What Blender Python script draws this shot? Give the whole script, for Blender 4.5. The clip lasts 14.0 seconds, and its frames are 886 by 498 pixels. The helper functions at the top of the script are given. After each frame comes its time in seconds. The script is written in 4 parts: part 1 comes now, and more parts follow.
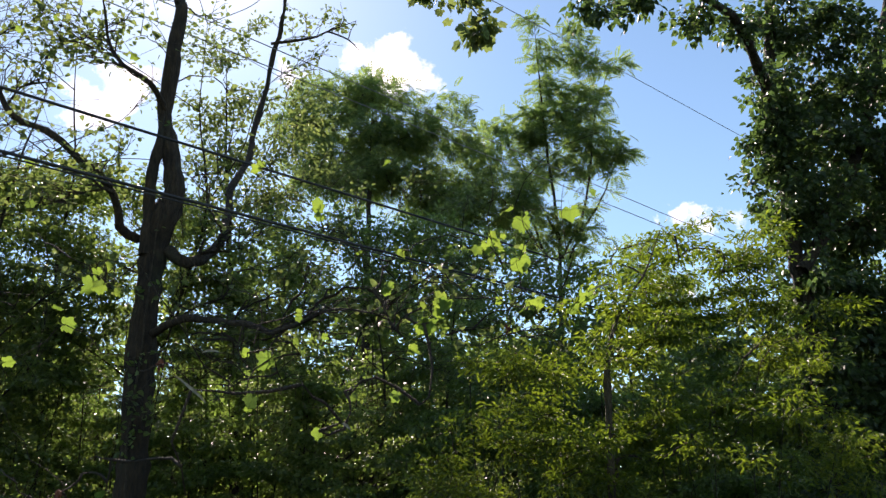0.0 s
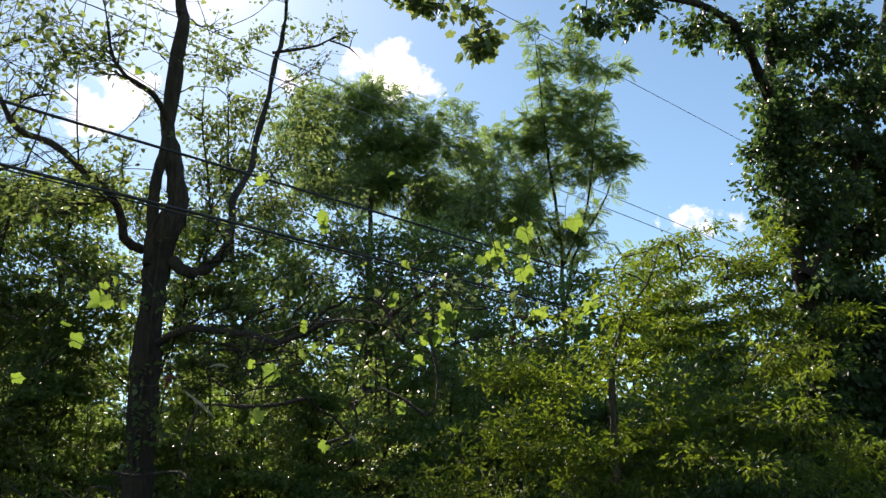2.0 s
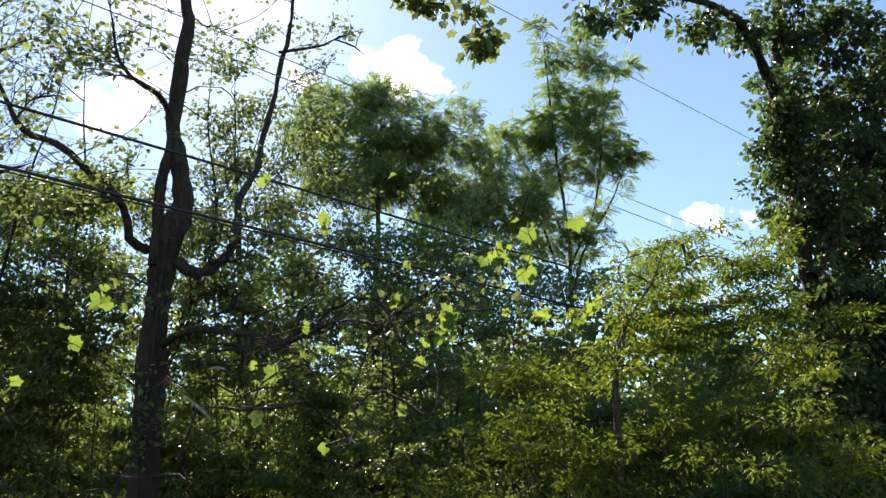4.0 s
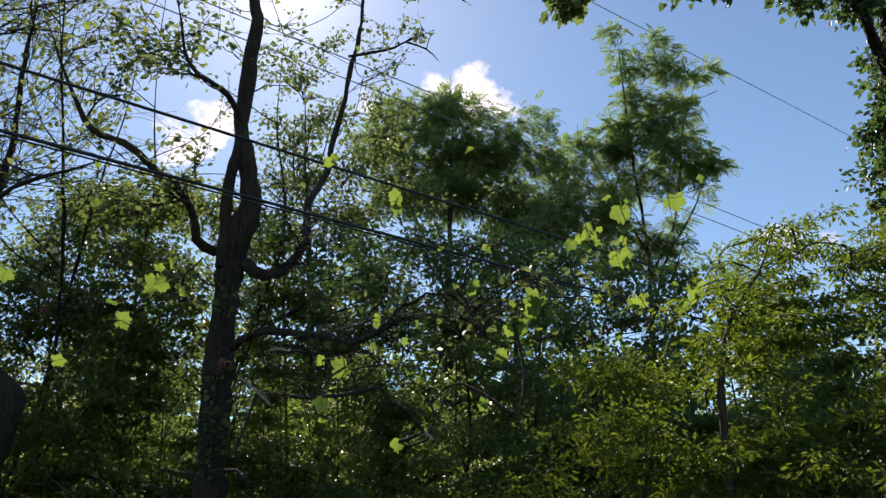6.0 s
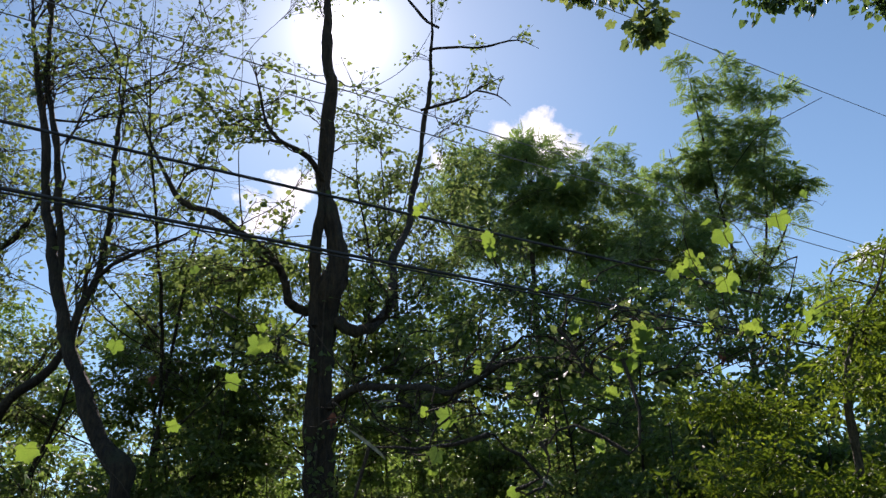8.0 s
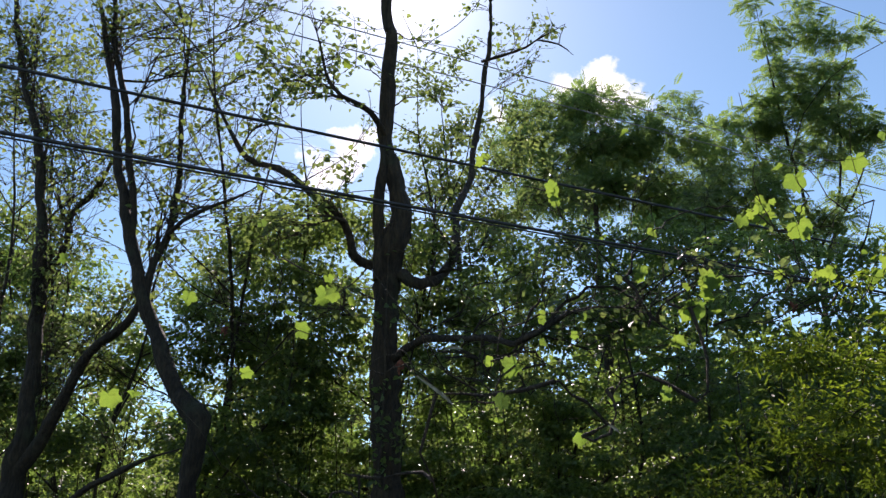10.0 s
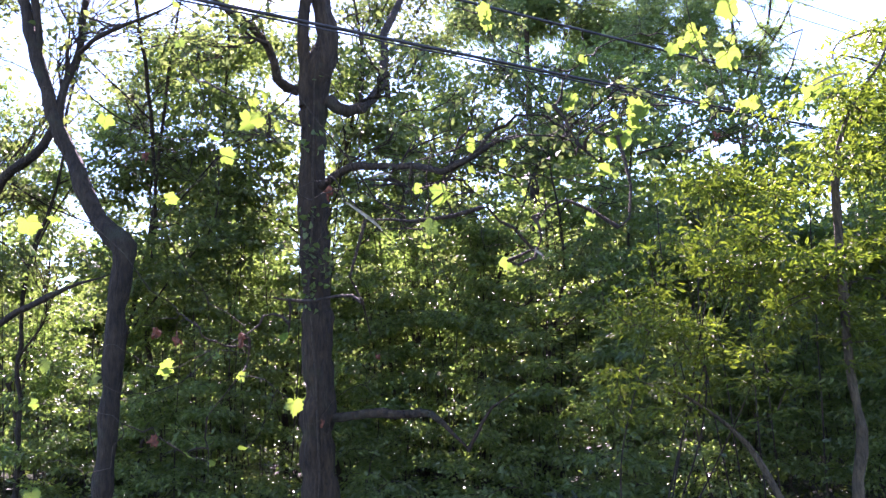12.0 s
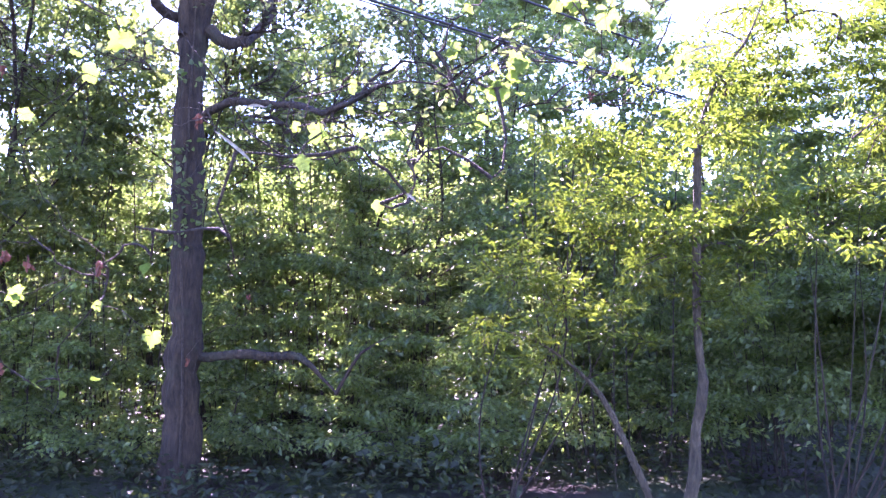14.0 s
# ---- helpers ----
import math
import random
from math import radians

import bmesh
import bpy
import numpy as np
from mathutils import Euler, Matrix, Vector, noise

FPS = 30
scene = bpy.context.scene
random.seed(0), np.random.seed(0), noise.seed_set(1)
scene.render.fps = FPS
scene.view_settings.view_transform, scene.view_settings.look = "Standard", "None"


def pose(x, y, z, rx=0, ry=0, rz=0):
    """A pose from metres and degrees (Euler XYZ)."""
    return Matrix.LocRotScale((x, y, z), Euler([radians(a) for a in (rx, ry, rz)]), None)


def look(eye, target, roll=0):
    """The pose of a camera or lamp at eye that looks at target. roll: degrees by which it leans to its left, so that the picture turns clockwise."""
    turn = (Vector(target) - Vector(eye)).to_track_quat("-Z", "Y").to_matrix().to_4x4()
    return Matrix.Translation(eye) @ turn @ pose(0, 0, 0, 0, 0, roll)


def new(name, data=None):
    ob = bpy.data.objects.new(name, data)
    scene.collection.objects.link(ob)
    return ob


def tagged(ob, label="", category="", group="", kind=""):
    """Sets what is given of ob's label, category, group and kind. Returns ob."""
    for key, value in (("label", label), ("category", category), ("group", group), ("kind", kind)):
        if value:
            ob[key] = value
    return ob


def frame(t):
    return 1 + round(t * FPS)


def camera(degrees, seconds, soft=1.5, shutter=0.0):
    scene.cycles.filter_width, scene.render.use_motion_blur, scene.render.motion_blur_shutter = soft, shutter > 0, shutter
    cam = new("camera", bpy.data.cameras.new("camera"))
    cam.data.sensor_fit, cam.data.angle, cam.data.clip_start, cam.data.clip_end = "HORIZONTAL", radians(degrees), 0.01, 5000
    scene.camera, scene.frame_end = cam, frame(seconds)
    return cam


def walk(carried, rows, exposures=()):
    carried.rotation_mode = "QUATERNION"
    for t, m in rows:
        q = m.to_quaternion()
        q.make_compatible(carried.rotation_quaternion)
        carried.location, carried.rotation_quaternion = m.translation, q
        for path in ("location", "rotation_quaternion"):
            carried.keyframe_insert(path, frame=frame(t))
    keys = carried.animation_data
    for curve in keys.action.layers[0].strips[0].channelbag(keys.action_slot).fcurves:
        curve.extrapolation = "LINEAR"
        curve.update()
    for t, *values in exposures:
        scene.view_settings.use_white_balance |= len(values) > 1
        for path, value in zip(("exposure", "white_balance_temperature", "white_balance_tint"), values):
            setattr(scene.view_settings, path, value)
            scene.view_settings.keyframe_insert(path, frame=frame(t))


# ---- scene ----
cam = camera(55.6, 14.0, soft=1.4)
PATH = [
    (0, (0.065, 0.081, 1.557), (0.042, 1.977, 2.191), -1.4),
    (0.5, (0.048, 0.06, 1.551), (0.031, 1.958, 2.182), -1.3),
    (1, (0.056, 0.048, 1.553), (0.038, 1.946, 2.184), -1.3),
    (1.5, (0.062, 0.036, 1.57), (0.045, 1.933, 2.205), -1.3),
    (2, (0.045, 0.045, 1.59), (0.02, 1.938, 2.234), -1.8),
    (4.3, (0.12, 0.071, 1.614), (0.059, 1.965, 2.252), -1.6),
    (4.5, (0.13, 0.12, 1.597), (0.043, 2.019, 2.218), -1.3),
    (5, (0.075, 0.301, 1.567), (-0.021, 2.2, 2.187), -1.3),
    (5.5, (0.035, 0.448, 1.555), (-0.117, 2.333, 2.208), -1.3),
    (6, (0.002, 0.609, 1.537), (-0.211, 2.471, 2.235), -0.4),
    (6.5, (-0.08, 0.658, 1.515), (-0.31, 2.509, 2.237), -0.7),
    (7, (-0.101, 0.684, 1.534), (-0.404, 2.519, 2.269), -2.2),
    (7.2, (-0.1, 0.674, 1.534), (-0.443, 2.47, 2.345), -2.9),
    (9.3, (-0.118, 0.689, 1.513), (-0.586, 2.46, 2.315), -1.5),
    (9.5, (-0.117, 0.687, 1.507), (-0.615, 2.462, 2.283), -1.4),
    (10, (-0.119, 0.681, 1.504), (-0.661, 2.467, 2.224), -1.8),
    (10.5, (-0.125, 0.686, 1.51), (-0.692, 2.503, 2.123), -2.2),
    (11, (-0.132, 0.689, 1.516), (-0.725, 2.531, 2.022), -2.7),
    (11.5, (-0.144, 0.693, 1.519), (-0.749, 2.542, 1.985), -2.7),
    (12, (-0.131, 0.697, 1.496), (-0.551, 2.626, 1.82), -2.7),
    (12.5, (-0.115, 0.683, 1.511), (-0.492, 2.625, 1.805), -2.7),
    (13, (-0.102, 0.707, 1.462), (-0.391, 2.672, 1.702), -2.2),
    (13.5, (-0.077, 0.701, 1.452), (-0.276, 2.68, 1.663), -0.9),
    (14, (-0.077, 0.697, 1.45), (-0.228, 2.681, 1.653), -0.4),
]
EXPOSURES = [(0.0, 1.05, 7000, 30), (2.2, 0.95, 7100, 25), (4.3, 1.25, 6850, 33), (5.0, 1.0, 6750, 32), (6.5, 0.5, 6650, 31), (7.0, 0.6, 6600, 31),
             (9.3, 0.55, 6650, 27), (10.0, 0.85, 6650, 30), (10.6, 1.4, 6500, 38), (11.6, 2.2, 6350, 50), (12.0, 2.7, 6200, 58),
             (13.0, 3.45, 5850, 74), (14.0, 3.7, 5700, 83)]
walk(cam, [(t, look(eye, target, roll)) for t, eye, target, roll in PATH],
     exposures=EXPOSURES)

# ---- world and sun ----
SUN_DIR = Vector((-0.264, 0.737, 0.622)).normalized()
SUN_EL = math.asin(SUN_DIR.z)
SUN_AZ = math.atan2(SUN_DIR.x, SUN_DIR.y)


class Nodes:
    """A short hand for building a node tree."""

    def __init__(self, tree):
        self.tree = tree
        tree.nodes.clear()

    def add(self, kind, inputs=None, **props):
        n = self.tree.nodes.new(kind)
        for k, v in props.items():
            setattr(n, k, v)
        for k, v in (inputs or {}).items():
            if isinstance(v, bpy.types.NodeSocket):
                self.tree.links.new(v, n.inputs[k])
            else:
                n.inputs[k].default_value = v
        return n

    def math(self, op, a, b=0.0, clamp=False):
        return self.add("ShaderNodeMath", {0: a, 1: b}, operation=op, use_clamp=clamp).outputs[0]

    def vmath(self, op, a, b=(0, 0, 0)):
        return self.add("ShaderNodeVectorMath", {0: a, 1: b}, operation=op)

    def ramp(self, fac, stops):
        n = self.add("ShaderNodeValToRGB", {"Fac": fac})
        el = n.color_ramp.elements
        while len(el) < len(stops):
            el.new(0.5)
        for e, (p, c) in zip(el, stops):
            e.position, e.color = p, (*c, 1)
        return n.outputs["Color"]

    def mix(self, fac, a, b):
        n = self.add("ShaderNodeMix", data_type="RGBA")
        for k, v in ((0, fac), (6, a), (7, b)):
            if isinstance(v, bpy.types.NodeSocket):
                self.tree.links.new(v, n.inputs[k])
            else:
                n.inputs[k].default_value = v if k == 0 else (*v, 1)
        return n.outputs[2]

    def noise(self, vec, scale, detail=4.0, rough=0.5):
        return self.add("ShaderNodeTexNoise", {"Vector": vec, "Scale": scale, "Detail": detail, "Roughness": rough})


def build_world():
    world = bpy.data.worlds.new("sky")
    scene.world = world
    world.use_nodes = True
    n = Nodes(world.node_tree)
    sky = n.add("ShaderNodeTexSky", sky_type="NISHITA", sun_disc=False, sun_elevation=SUN_EL,
                sun_rotation=SUN_AZ, altitude=100.0, air_density=1.0, dust_density=0.1, ozone_density=1.4)
    way = n.add("ShaderNodeTexCoord").outputs["Generated"]
    # fair-weather cumulus: puffs at their bearings, their edges broken up by noise
    lump = n.noise(way, 30.0, 9.0, 0.62).outputs["Fac"]
    lump = n.math("MULTIPLY", n.math("SUBTRACT", lump, 0.52), 0.085)
    cover = None
    for x, y, z, r in PUFFS:
        d = n.vmath("DISTANCE", way, (x, y, z)).outputs["Value"]
        f = n.math("ADD", n.math("SUBTRACT", r, d), lump)
        cover = f if cover is None else n.math("MAXIMUM", cover, f)
    cover = n.math("DIVIDE", cover, 0.02, clamp=True)
    tone = n.noise(way, 40.0, 5.0).outputs["Fac"]
    white = n.ramp(tone, [(0.3, (6.5, 7.0, 7.8)), (0.6, (10.5, 10.5, 10.2))])
    clear = n.vmath("MULTIPLY", sky.outputs["Color"], (0.775, 1.0, 0.955)).outputs[0]  # the phone's colder sky
    colour = n.mix(cover, clear, white)
    # the bright aureole round the sun
    c = n.vmath("DOT_PRODUCT", way, tuple(SUN_DIR)).outputs["Value"]
    near = n.math("MULTIPLY", n.math("SUBTRACT", 1.0, c), -1.0)
    core = n.math("MULTIPLY", n.math("EXPONENT", n.math("MULTIPLY", near, 2200.0)), 14.0)
    halo = n.math("MULTIPLY", n.math("EXPONENT", n.math("MULTIPLY", near, 34.0)), 1.5)
    ring = n.math("MULTIPLY", n.math("EXPONENT", n.math("MULTIPLY", near, 350.0)), 4.0)
    halo = n.math("ADD", halo, ring)
    glow = n.add("ShaderNodeVectorMath", {0: (1.0, 0.97, 0.9), "Scale": n.math("ADD", core, halo)}, operation="SCALE").outputs[0]
    total = n.vmath("ADD", colour, glow).outputs[0]
    back = n.add("ShaderNodeBackground", {"Color": total, "Strength": SKY_STRENGTH})
    out = n.add("ShaderNodeOutputWorld")
    n.tree.links.new(back.outputs[0], out.inputs["Surface"])


PUFFS = [(-0.067, 0.859, 0.508, 0.044), (-0.032, 0.869, 0.494, 0.027), (-0.102, 0.849, 0.518, 0.021),
         (0.262, 0.904, 0.337, 0.02), (0.315, 0.891, 0.327, 0.014), (0.29, 0.9, 0.322, 0.009),
         (0.24, 0.935, 0.262, 0.018), (0.262, 0.93, 0.255, 0.016), (0.235, 0.91, 0.333, 0.009),
         (-0.352, 0.811, 0.467, 0.034), (-0.389, 0.807, 0.444, 0.03), (-0.182, 0.848, 0.498, 0.019)]
SKY_STRENGTH = 0.092
build_world()
sun = new("sun", bpy.data.lights.new("sun", "SUN"))
sun.data.energy, sun.data.angle, sun.data.color = 5.0, radians(0.53), (1.0, 0.95, 0.86)
sun.matrix_world = look(SUN_DIR * 60, (0, 0, 0))

# ---- materials ----


def leaf_material(name, dark, mid, pale, through_tint, share=0.45, rough=0.42, gloss=0.5):
    """Thin leaf: waxy reflection above, and light that passes through, each leaf with its own green."""
    m = bpy.data.materials.new(name)
    m.use_nodes = True
    n = Nodes(m.node_tree)
    geo = n.add("ShaderNodeNewGeometry")
    coord = n.add("ShaderNodeTexCoord").outputs["Object"]
    own = geo.outputs["Random Per Island"]
    obj = n.add("ShaderNodeObjectInfo").outputs["Random"]
    own = n.math("FRACT", n.math("ADD", own, obj))
    patch = n.noise(coord, 1.3, 3.0).outputs["Fac"]
    fac = n.math("ADD", n.math("MULTIPLY", own, 0.65), n.math("MULTIPLY", n.math("SUBTRACT", patch, 0.3), 0.7), clamp=True)
    green = n.ramp(fac, [(0.0, dark), (0.55, mid), (1.0, pale)])
    grain = n.noise(coord, 60.0, 3.0).outputs["Fac"]
    spot = n.ramp(grain, [(0.35, (0.75, 0.72, 0.62)), (0.6, (1.0, 1.0, 1.0))])
    green = n.add("ShaderNodeMix", {0: 1.0, 6: green, 7: spot}, data_type="RGBA", blend_type="MULTIPLY").outputs[2]
    bump = n.add("ShaderNodeBump", {"Height": grain, "Strength": 0.25, "Distance": 0.004}).outputs[0]
    top = n.add("ShaderNodeBsdfPrincipled", {"Base Color": green, "Roughness": rough, "Specular IOR Level": gloss, "Normal": bump})
    tint = n.add("ShaderNodeMix", {0: 1.0, 6: green, 7: (*through_tint, 1)}, data_type="RGBA", blend_type="MULTIPLY").outputs[2]
    back = n.add("ShaderNodeBsdfTranslucent", {"Color": tint})
    both = n.add("ShaderNodeMixShader", {0: share, 1: top.outputs[0], 2: back.outputs[0]})
    out = n.add("ShaderNodeOutputMaterial")
    n.tree.links.new(both.outputs[0], out.inputs["Surface"])
    return m


def bark_material(name, dark, light, scale=1.0, rough=0.9):
    m = bpy.data.materials.new(name)
    m.use_nodes = True
    n = Nodes(m.node_tree)
    coord = n.add("ShaderNodeTexCoord").outputs["Object"]
    long = n.add("ShaderNodeMapping", {"Vector": coord, "Scale": (1.0, 1.0, 0.22)}).outputs[0]
    furrow = n.noise(long, 38.0 * scale, 5.0, 0.65).outputs["Fac"]
    blotch = n.noise(coord, 4.0 * scale, 4.0).outputs["Fac"]
    a = n.ramp(furrow, [(0.32, dark), (0.68, light)])
    b = n.ramp(blotch, [(0.35, (0.62, 0.6, 0.55)), (0.65, (1.15, 1.12, 1.05))])
    col = n.add("ShaderNodeMix", {0: 1.0, 6: a, 7: b}, data_type="RGBA", blend_type="MULTIPLY").outputs[2]
    moss = n.ramp(n.noise(coord, 2.6 * scale, 6.0, 0.65).outputs["Fac"], [(0.54, (0, 0, 0)), (0.68, (0.55, 0.55, 0.55))])
    col = n.mix(moss, col, (0.045, 0.055, 0.026))
    crack = n.noise(n.add("ShaderNodeMapping", {"Vector": coord, "Scale": (1.0, 1.0, 0.3)}).outputs[0], 14.0 * scale, 3.0, 0.6).outputs["Fac"]
    height = n.math("ADD", furrow, n.math("MULTIPLY", crack, 1.6))
    bump = n.add("ShaderNodeBump", {"Height": height, "Strength": 1.0, "Distance": 0.045}).outputs[0]
    top = n.add("ShaderNodeBsdfPrincipled", {"Base Color": col, "Roughness": rough, "Normal": bump})
    out = n.add("ShaderNodeOutputMaterial")
    n.tree.links.new(top.outputs[0], out.inputs["Surface"])
    return m


def ground_material():
    m = bpy.data.materials.new("forest_floor")
    m.use_nodes = True
    n = Nodes(m.node_tree)
    coord = n.add("ShaderNodeTexCoord").outputs["Object"]
    big = n.noise(coord, 0.6, 5.0).outputs["Fac"]
    fine = n.noise(coord, 22.0, 6.0, 0.7).outputs["Fac"]
    a = n.ramp(fine, [(0.3, (0.014, 0.01, 0.007)), (0.55, (0.034, 0.025, 0.016)), (0.75, (0.06, 0.045, 0.027))])
    b = n.ramp(fine, [(0.3, (0.015, 0.03, 0.008)), (0.7, (0.05, 0.085, 0.025))])
    col = n.mix(n.ramp(big, [(0.42, (0, 0, 0)), (0.6, (1, 1, 1))]), a, b)
    bump = n.add("ShaderNodeBump", {"Height": fine, "Strength": 1.0, "Distance": 0.05}).outputs[0]
    top = n.add("ShaderNodeBsdfPrincipled", {"Base Color": col, "Roughness": 0.95, "Normal": bump})
    out = n.add("ShaderNodeOutputMaterial")
    n.tree.links.new(top.outputs[0], out.inputs["Surface"])
    return m


def plain_material(name, a, b, rough=0.6, scale=8.0):
    m = bpy.data.materials.new(name)
    m.use_nodes = True
    n = Nodes(m.node_tree)
    coord = n.add("ShaderNodeTexCoord").outputs["Object"]
    fac = n.noise(coord, scale, 4.0).outputs["Fac"]
    top = n.add("ShaderNodeBsdfPrincipled", {"Base Color": n.ramp(fac, [(0.35, a), (0.65, b)]), "Roughness": rough})
    out = n.add("ShaderNodeOutputMaterial")
    n.tree.links.new(top.outputs[0], out.inputs["Surface"])
    return m


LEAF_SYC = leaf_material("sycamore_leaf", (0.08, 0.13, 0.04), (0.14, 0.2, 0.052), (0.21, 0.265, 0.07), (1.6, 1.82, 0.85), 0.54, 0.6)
LEAF_SYC_SMALL = leaf_material("sycamore_crown_leaf", (0.06, 0.09, 0.04), (0.104, 0.14, 0.055), (0.175, 0.205, 0.08), (2.1, 2.2, 1.4), 0.52, 0.48)
LEAF_SAP = leaf_material("sapling_leaf", (0.048, 0.077, 0.015), (0.086, 0.124, 0.022), (0.15, 0.185, 0.035), (2.3, 2.45, 0.9), 0.54, 0.48)
LEAF_LOCUST = leaf_material("compound_leaf", (0.064, 0.104, 0.05), (0.108, 0.155, 0.066), (0.172, 0.215, 0.085), (2.3, 2.6, 1.5), 0.55, 0.5)
LEAF_IVY = leaf_material("ivy_leaf", (0.026, 0.05, 0.022), (0.054, 0.088, 0.036), (0.12, 0.165, 0.06), (1.9, 2.2, 1.2), 0.45, 0.45)
LEAF_VINE = leaf_material("thicket_leaf", (0.062, 0.102, 0.038), (0.115, 0.17, 0.057), (0.2, 0.25, 0.088), (2.2, 2.5, 1.25), 0.48, 0.36, 0.6)
# undergrowth greens darkened in colour, standing in for deep shade under the trees
LEAF_FLOOR_SHADE = leaf_material("undergrowth_leaf_shade_dark", (0.018, 0.03, 0.011), (0.032, 0.05, 0.017), (0.06, 0.08, 0.028), (2.0, 2.1, 1.1), 0.4, 0.6)
LEAF_WOOD = leaf_material("woodland_leaf", (0.056, 0.088, 0.036), (0.096, 0.138, 0.048), (0.17, 0.21, 0.07), (2.15, 2.35, 1.2), 0.5, 0.45)
BARK_SYC = bark_material("sycamore_bark", (0.015, 0.0105, 0.0065), (0.074, 0.049, 0.027), 0.8)
BARK_DARK = bark_material("dark_bark", (0.013, 0.0095, 0.006), (0.062, 0.044, 0.026), 1.1)
BARK_SAP = bark_material("sapling_bark", (0.045, 0.036, 0.022), (0.145, 0.115, 0.07), 1.6)
TWIG = bark_material("twig_bark", (0.04, 0.03, 0.02), (0.11, 0.08, 0.055), 3.0)
GROUND = ground_material()
CABLE = plain_material("black_cable_sheath", (0.018, 0.018, 0.02), (0.04, 0.04, 0.042), 0.5)
THIN_WIRE = plain_material("weathered_wire", (0.12, 0.12, 0.125), (0.2, 0.2, 0.21), 0.45)
PALE_DRY = plain_material("pale_dry_leaf", (0.2, 0.17, 0.11), (0.36, 0.32, 0.23), 0.7, 40.0)
SEED = plain_material("dry_red_seed", (0.08, 0.026, 0.014), (0.2, 0.06, 0.026), 0.9, 60.0)

# ---- helpers for plants ----


def part(name, data, material, parent=None, label=""):
    """Links a mesh as one object under a thing or a part."""
    if isinstance(data, bmesh.types.BMesh):
        me = bpy.data.meshes.new(name)
        data.to_mesh(me)
        data.free()
        data = me
    if material and not data.materials:
        data.materials.append(material)
    ob = new(name, data)
    if parent:
        ob.parent = parent
    if label:
        tagged(ob, label)
    return ob


def mesh_from(name, verts, loops, totals, smooth=False):
    me = bpy.data.meshes.new(name)
    me.vertices.add(len(verts))
    me.vertices.foreach_set("co", np.asarray(verts, dtype=np.float32).ravel())
    me.loops.add(len(loops))
    me.loops.foreach_set("vertex_index", np.asarray(loops, dtype=np.int32))
    starts = np.concatenate(([0], np.cumsum(totals)[:-1])).astype(np.int32)
    me.polygons.add(len(totals))
    me.polygons.foreach_set("loop_start", starts)
    me.polygons.foreach_set("loop_total", np.asarray(totals, dtype=np.int32))
    me.polygons.foreach_set("use_smooth", np.full(len(totals), smooth))
    me.update(calc_edges=True)
    return me


def unit(a):
    return a / np.maximum(np.linalg.norm(a, axis=-1, keepdims=True), 1e-9)


def smooth_path(rows, step=0.12):
    """Rows of x, y, z, radius to a finely stepped, rounded path."""
    p = np.array(rows, dtype=float)
    ext = np.vstack((2 * p[0] - p[1], p, 2 * p[-1] - p[-2]))
    out = []
    for i in range(1, len(ext) - 2):
        a, b, c, d = ext[i - 1:i + 3]
        k = max(2, int(np.linalg.norm((c - b)[:3]) / step))
        for u in np.arange(k) / k:
            out.append(0.5 * (2 * b + (c - a) * u + (2 * a - 5 * b + 4 * c - d) * u * u + (3 * b - a - 3 * c + d) * u ** 3))
    out.append(p[-1])
    out = np.array(out)
    end = np.minimum(1.0, np.arange(len(out))[::-1] / (0.3 * len(out)))
    out[:, 3] = np.maximum(out[:, 3] * (0.3 + 0.7 * end), 0.002)
    return out


def gnarl(path, rng):
    """Small kinks and swellings along the wood."""
    seed = Vector(rng.random(3) * 50)
    for row in path[1:]:
        at = Vector(row[:3])
        k = min(0.035, 1.1 * row[3])
        row[:3] += np.array(noise.noise_vector(at * 3.1 + seed)) * k
        row[3] *= 1 + 0.3 * noise.noise(at * 5.0 + seed)
    return path


def tube_arrays(path, sides, rng, rough=0.0):
    """Vertices and quads of a tube along a path of x, y, z, radius."""
    q = path[:, :3]
    t = unit(np.gradient(q, axis=0))
    ref = np.array([0.31, 0.9, 0.12]) if abs(t[0, 2]) > 0.7 else np.array([0.05, 0.1, 1.0])
    u = unit(np.cross(t, ref))
    v = np.cross(t, u)
    ang = np.arange(sides) * 2 * np.pi / sides
    r = path[:, 3][:, None] * (1 + rough * rng.normal(size=(len(q), sides)))
    ring = q[:, None] + r[..., None] * (np.cos(ang)[None, :, None] * u[:, None] + np.sin(ang)[None, :, None] * v[:, None])
    verts = ring.reshape(-1, 3)
    i = np.arange(len(q) - 1)[:, None] * sides
    j = np.arange(sides)[None]
    k = (j + 1) % sides
    quads = np.stack((i + j, i + k, i + sides + k, i + sides + j), axis=-1).reshape(-1, 4)
    return verts, quads


def tubes_mesh(name, paths, sides, rng, rough=0.0):
    vs, fs, base = [], [], 0
    for p in paths:
        v, f = tube_arrays(p, sides, rng, rough)
        vs.append(v)
        fs.append(f + base)
        base += len(v)
    f = np.concatenate(fs)
    return mesh_from(name, np.concatenate(vs), f.ravel(), np.full(len(f), 4), True)


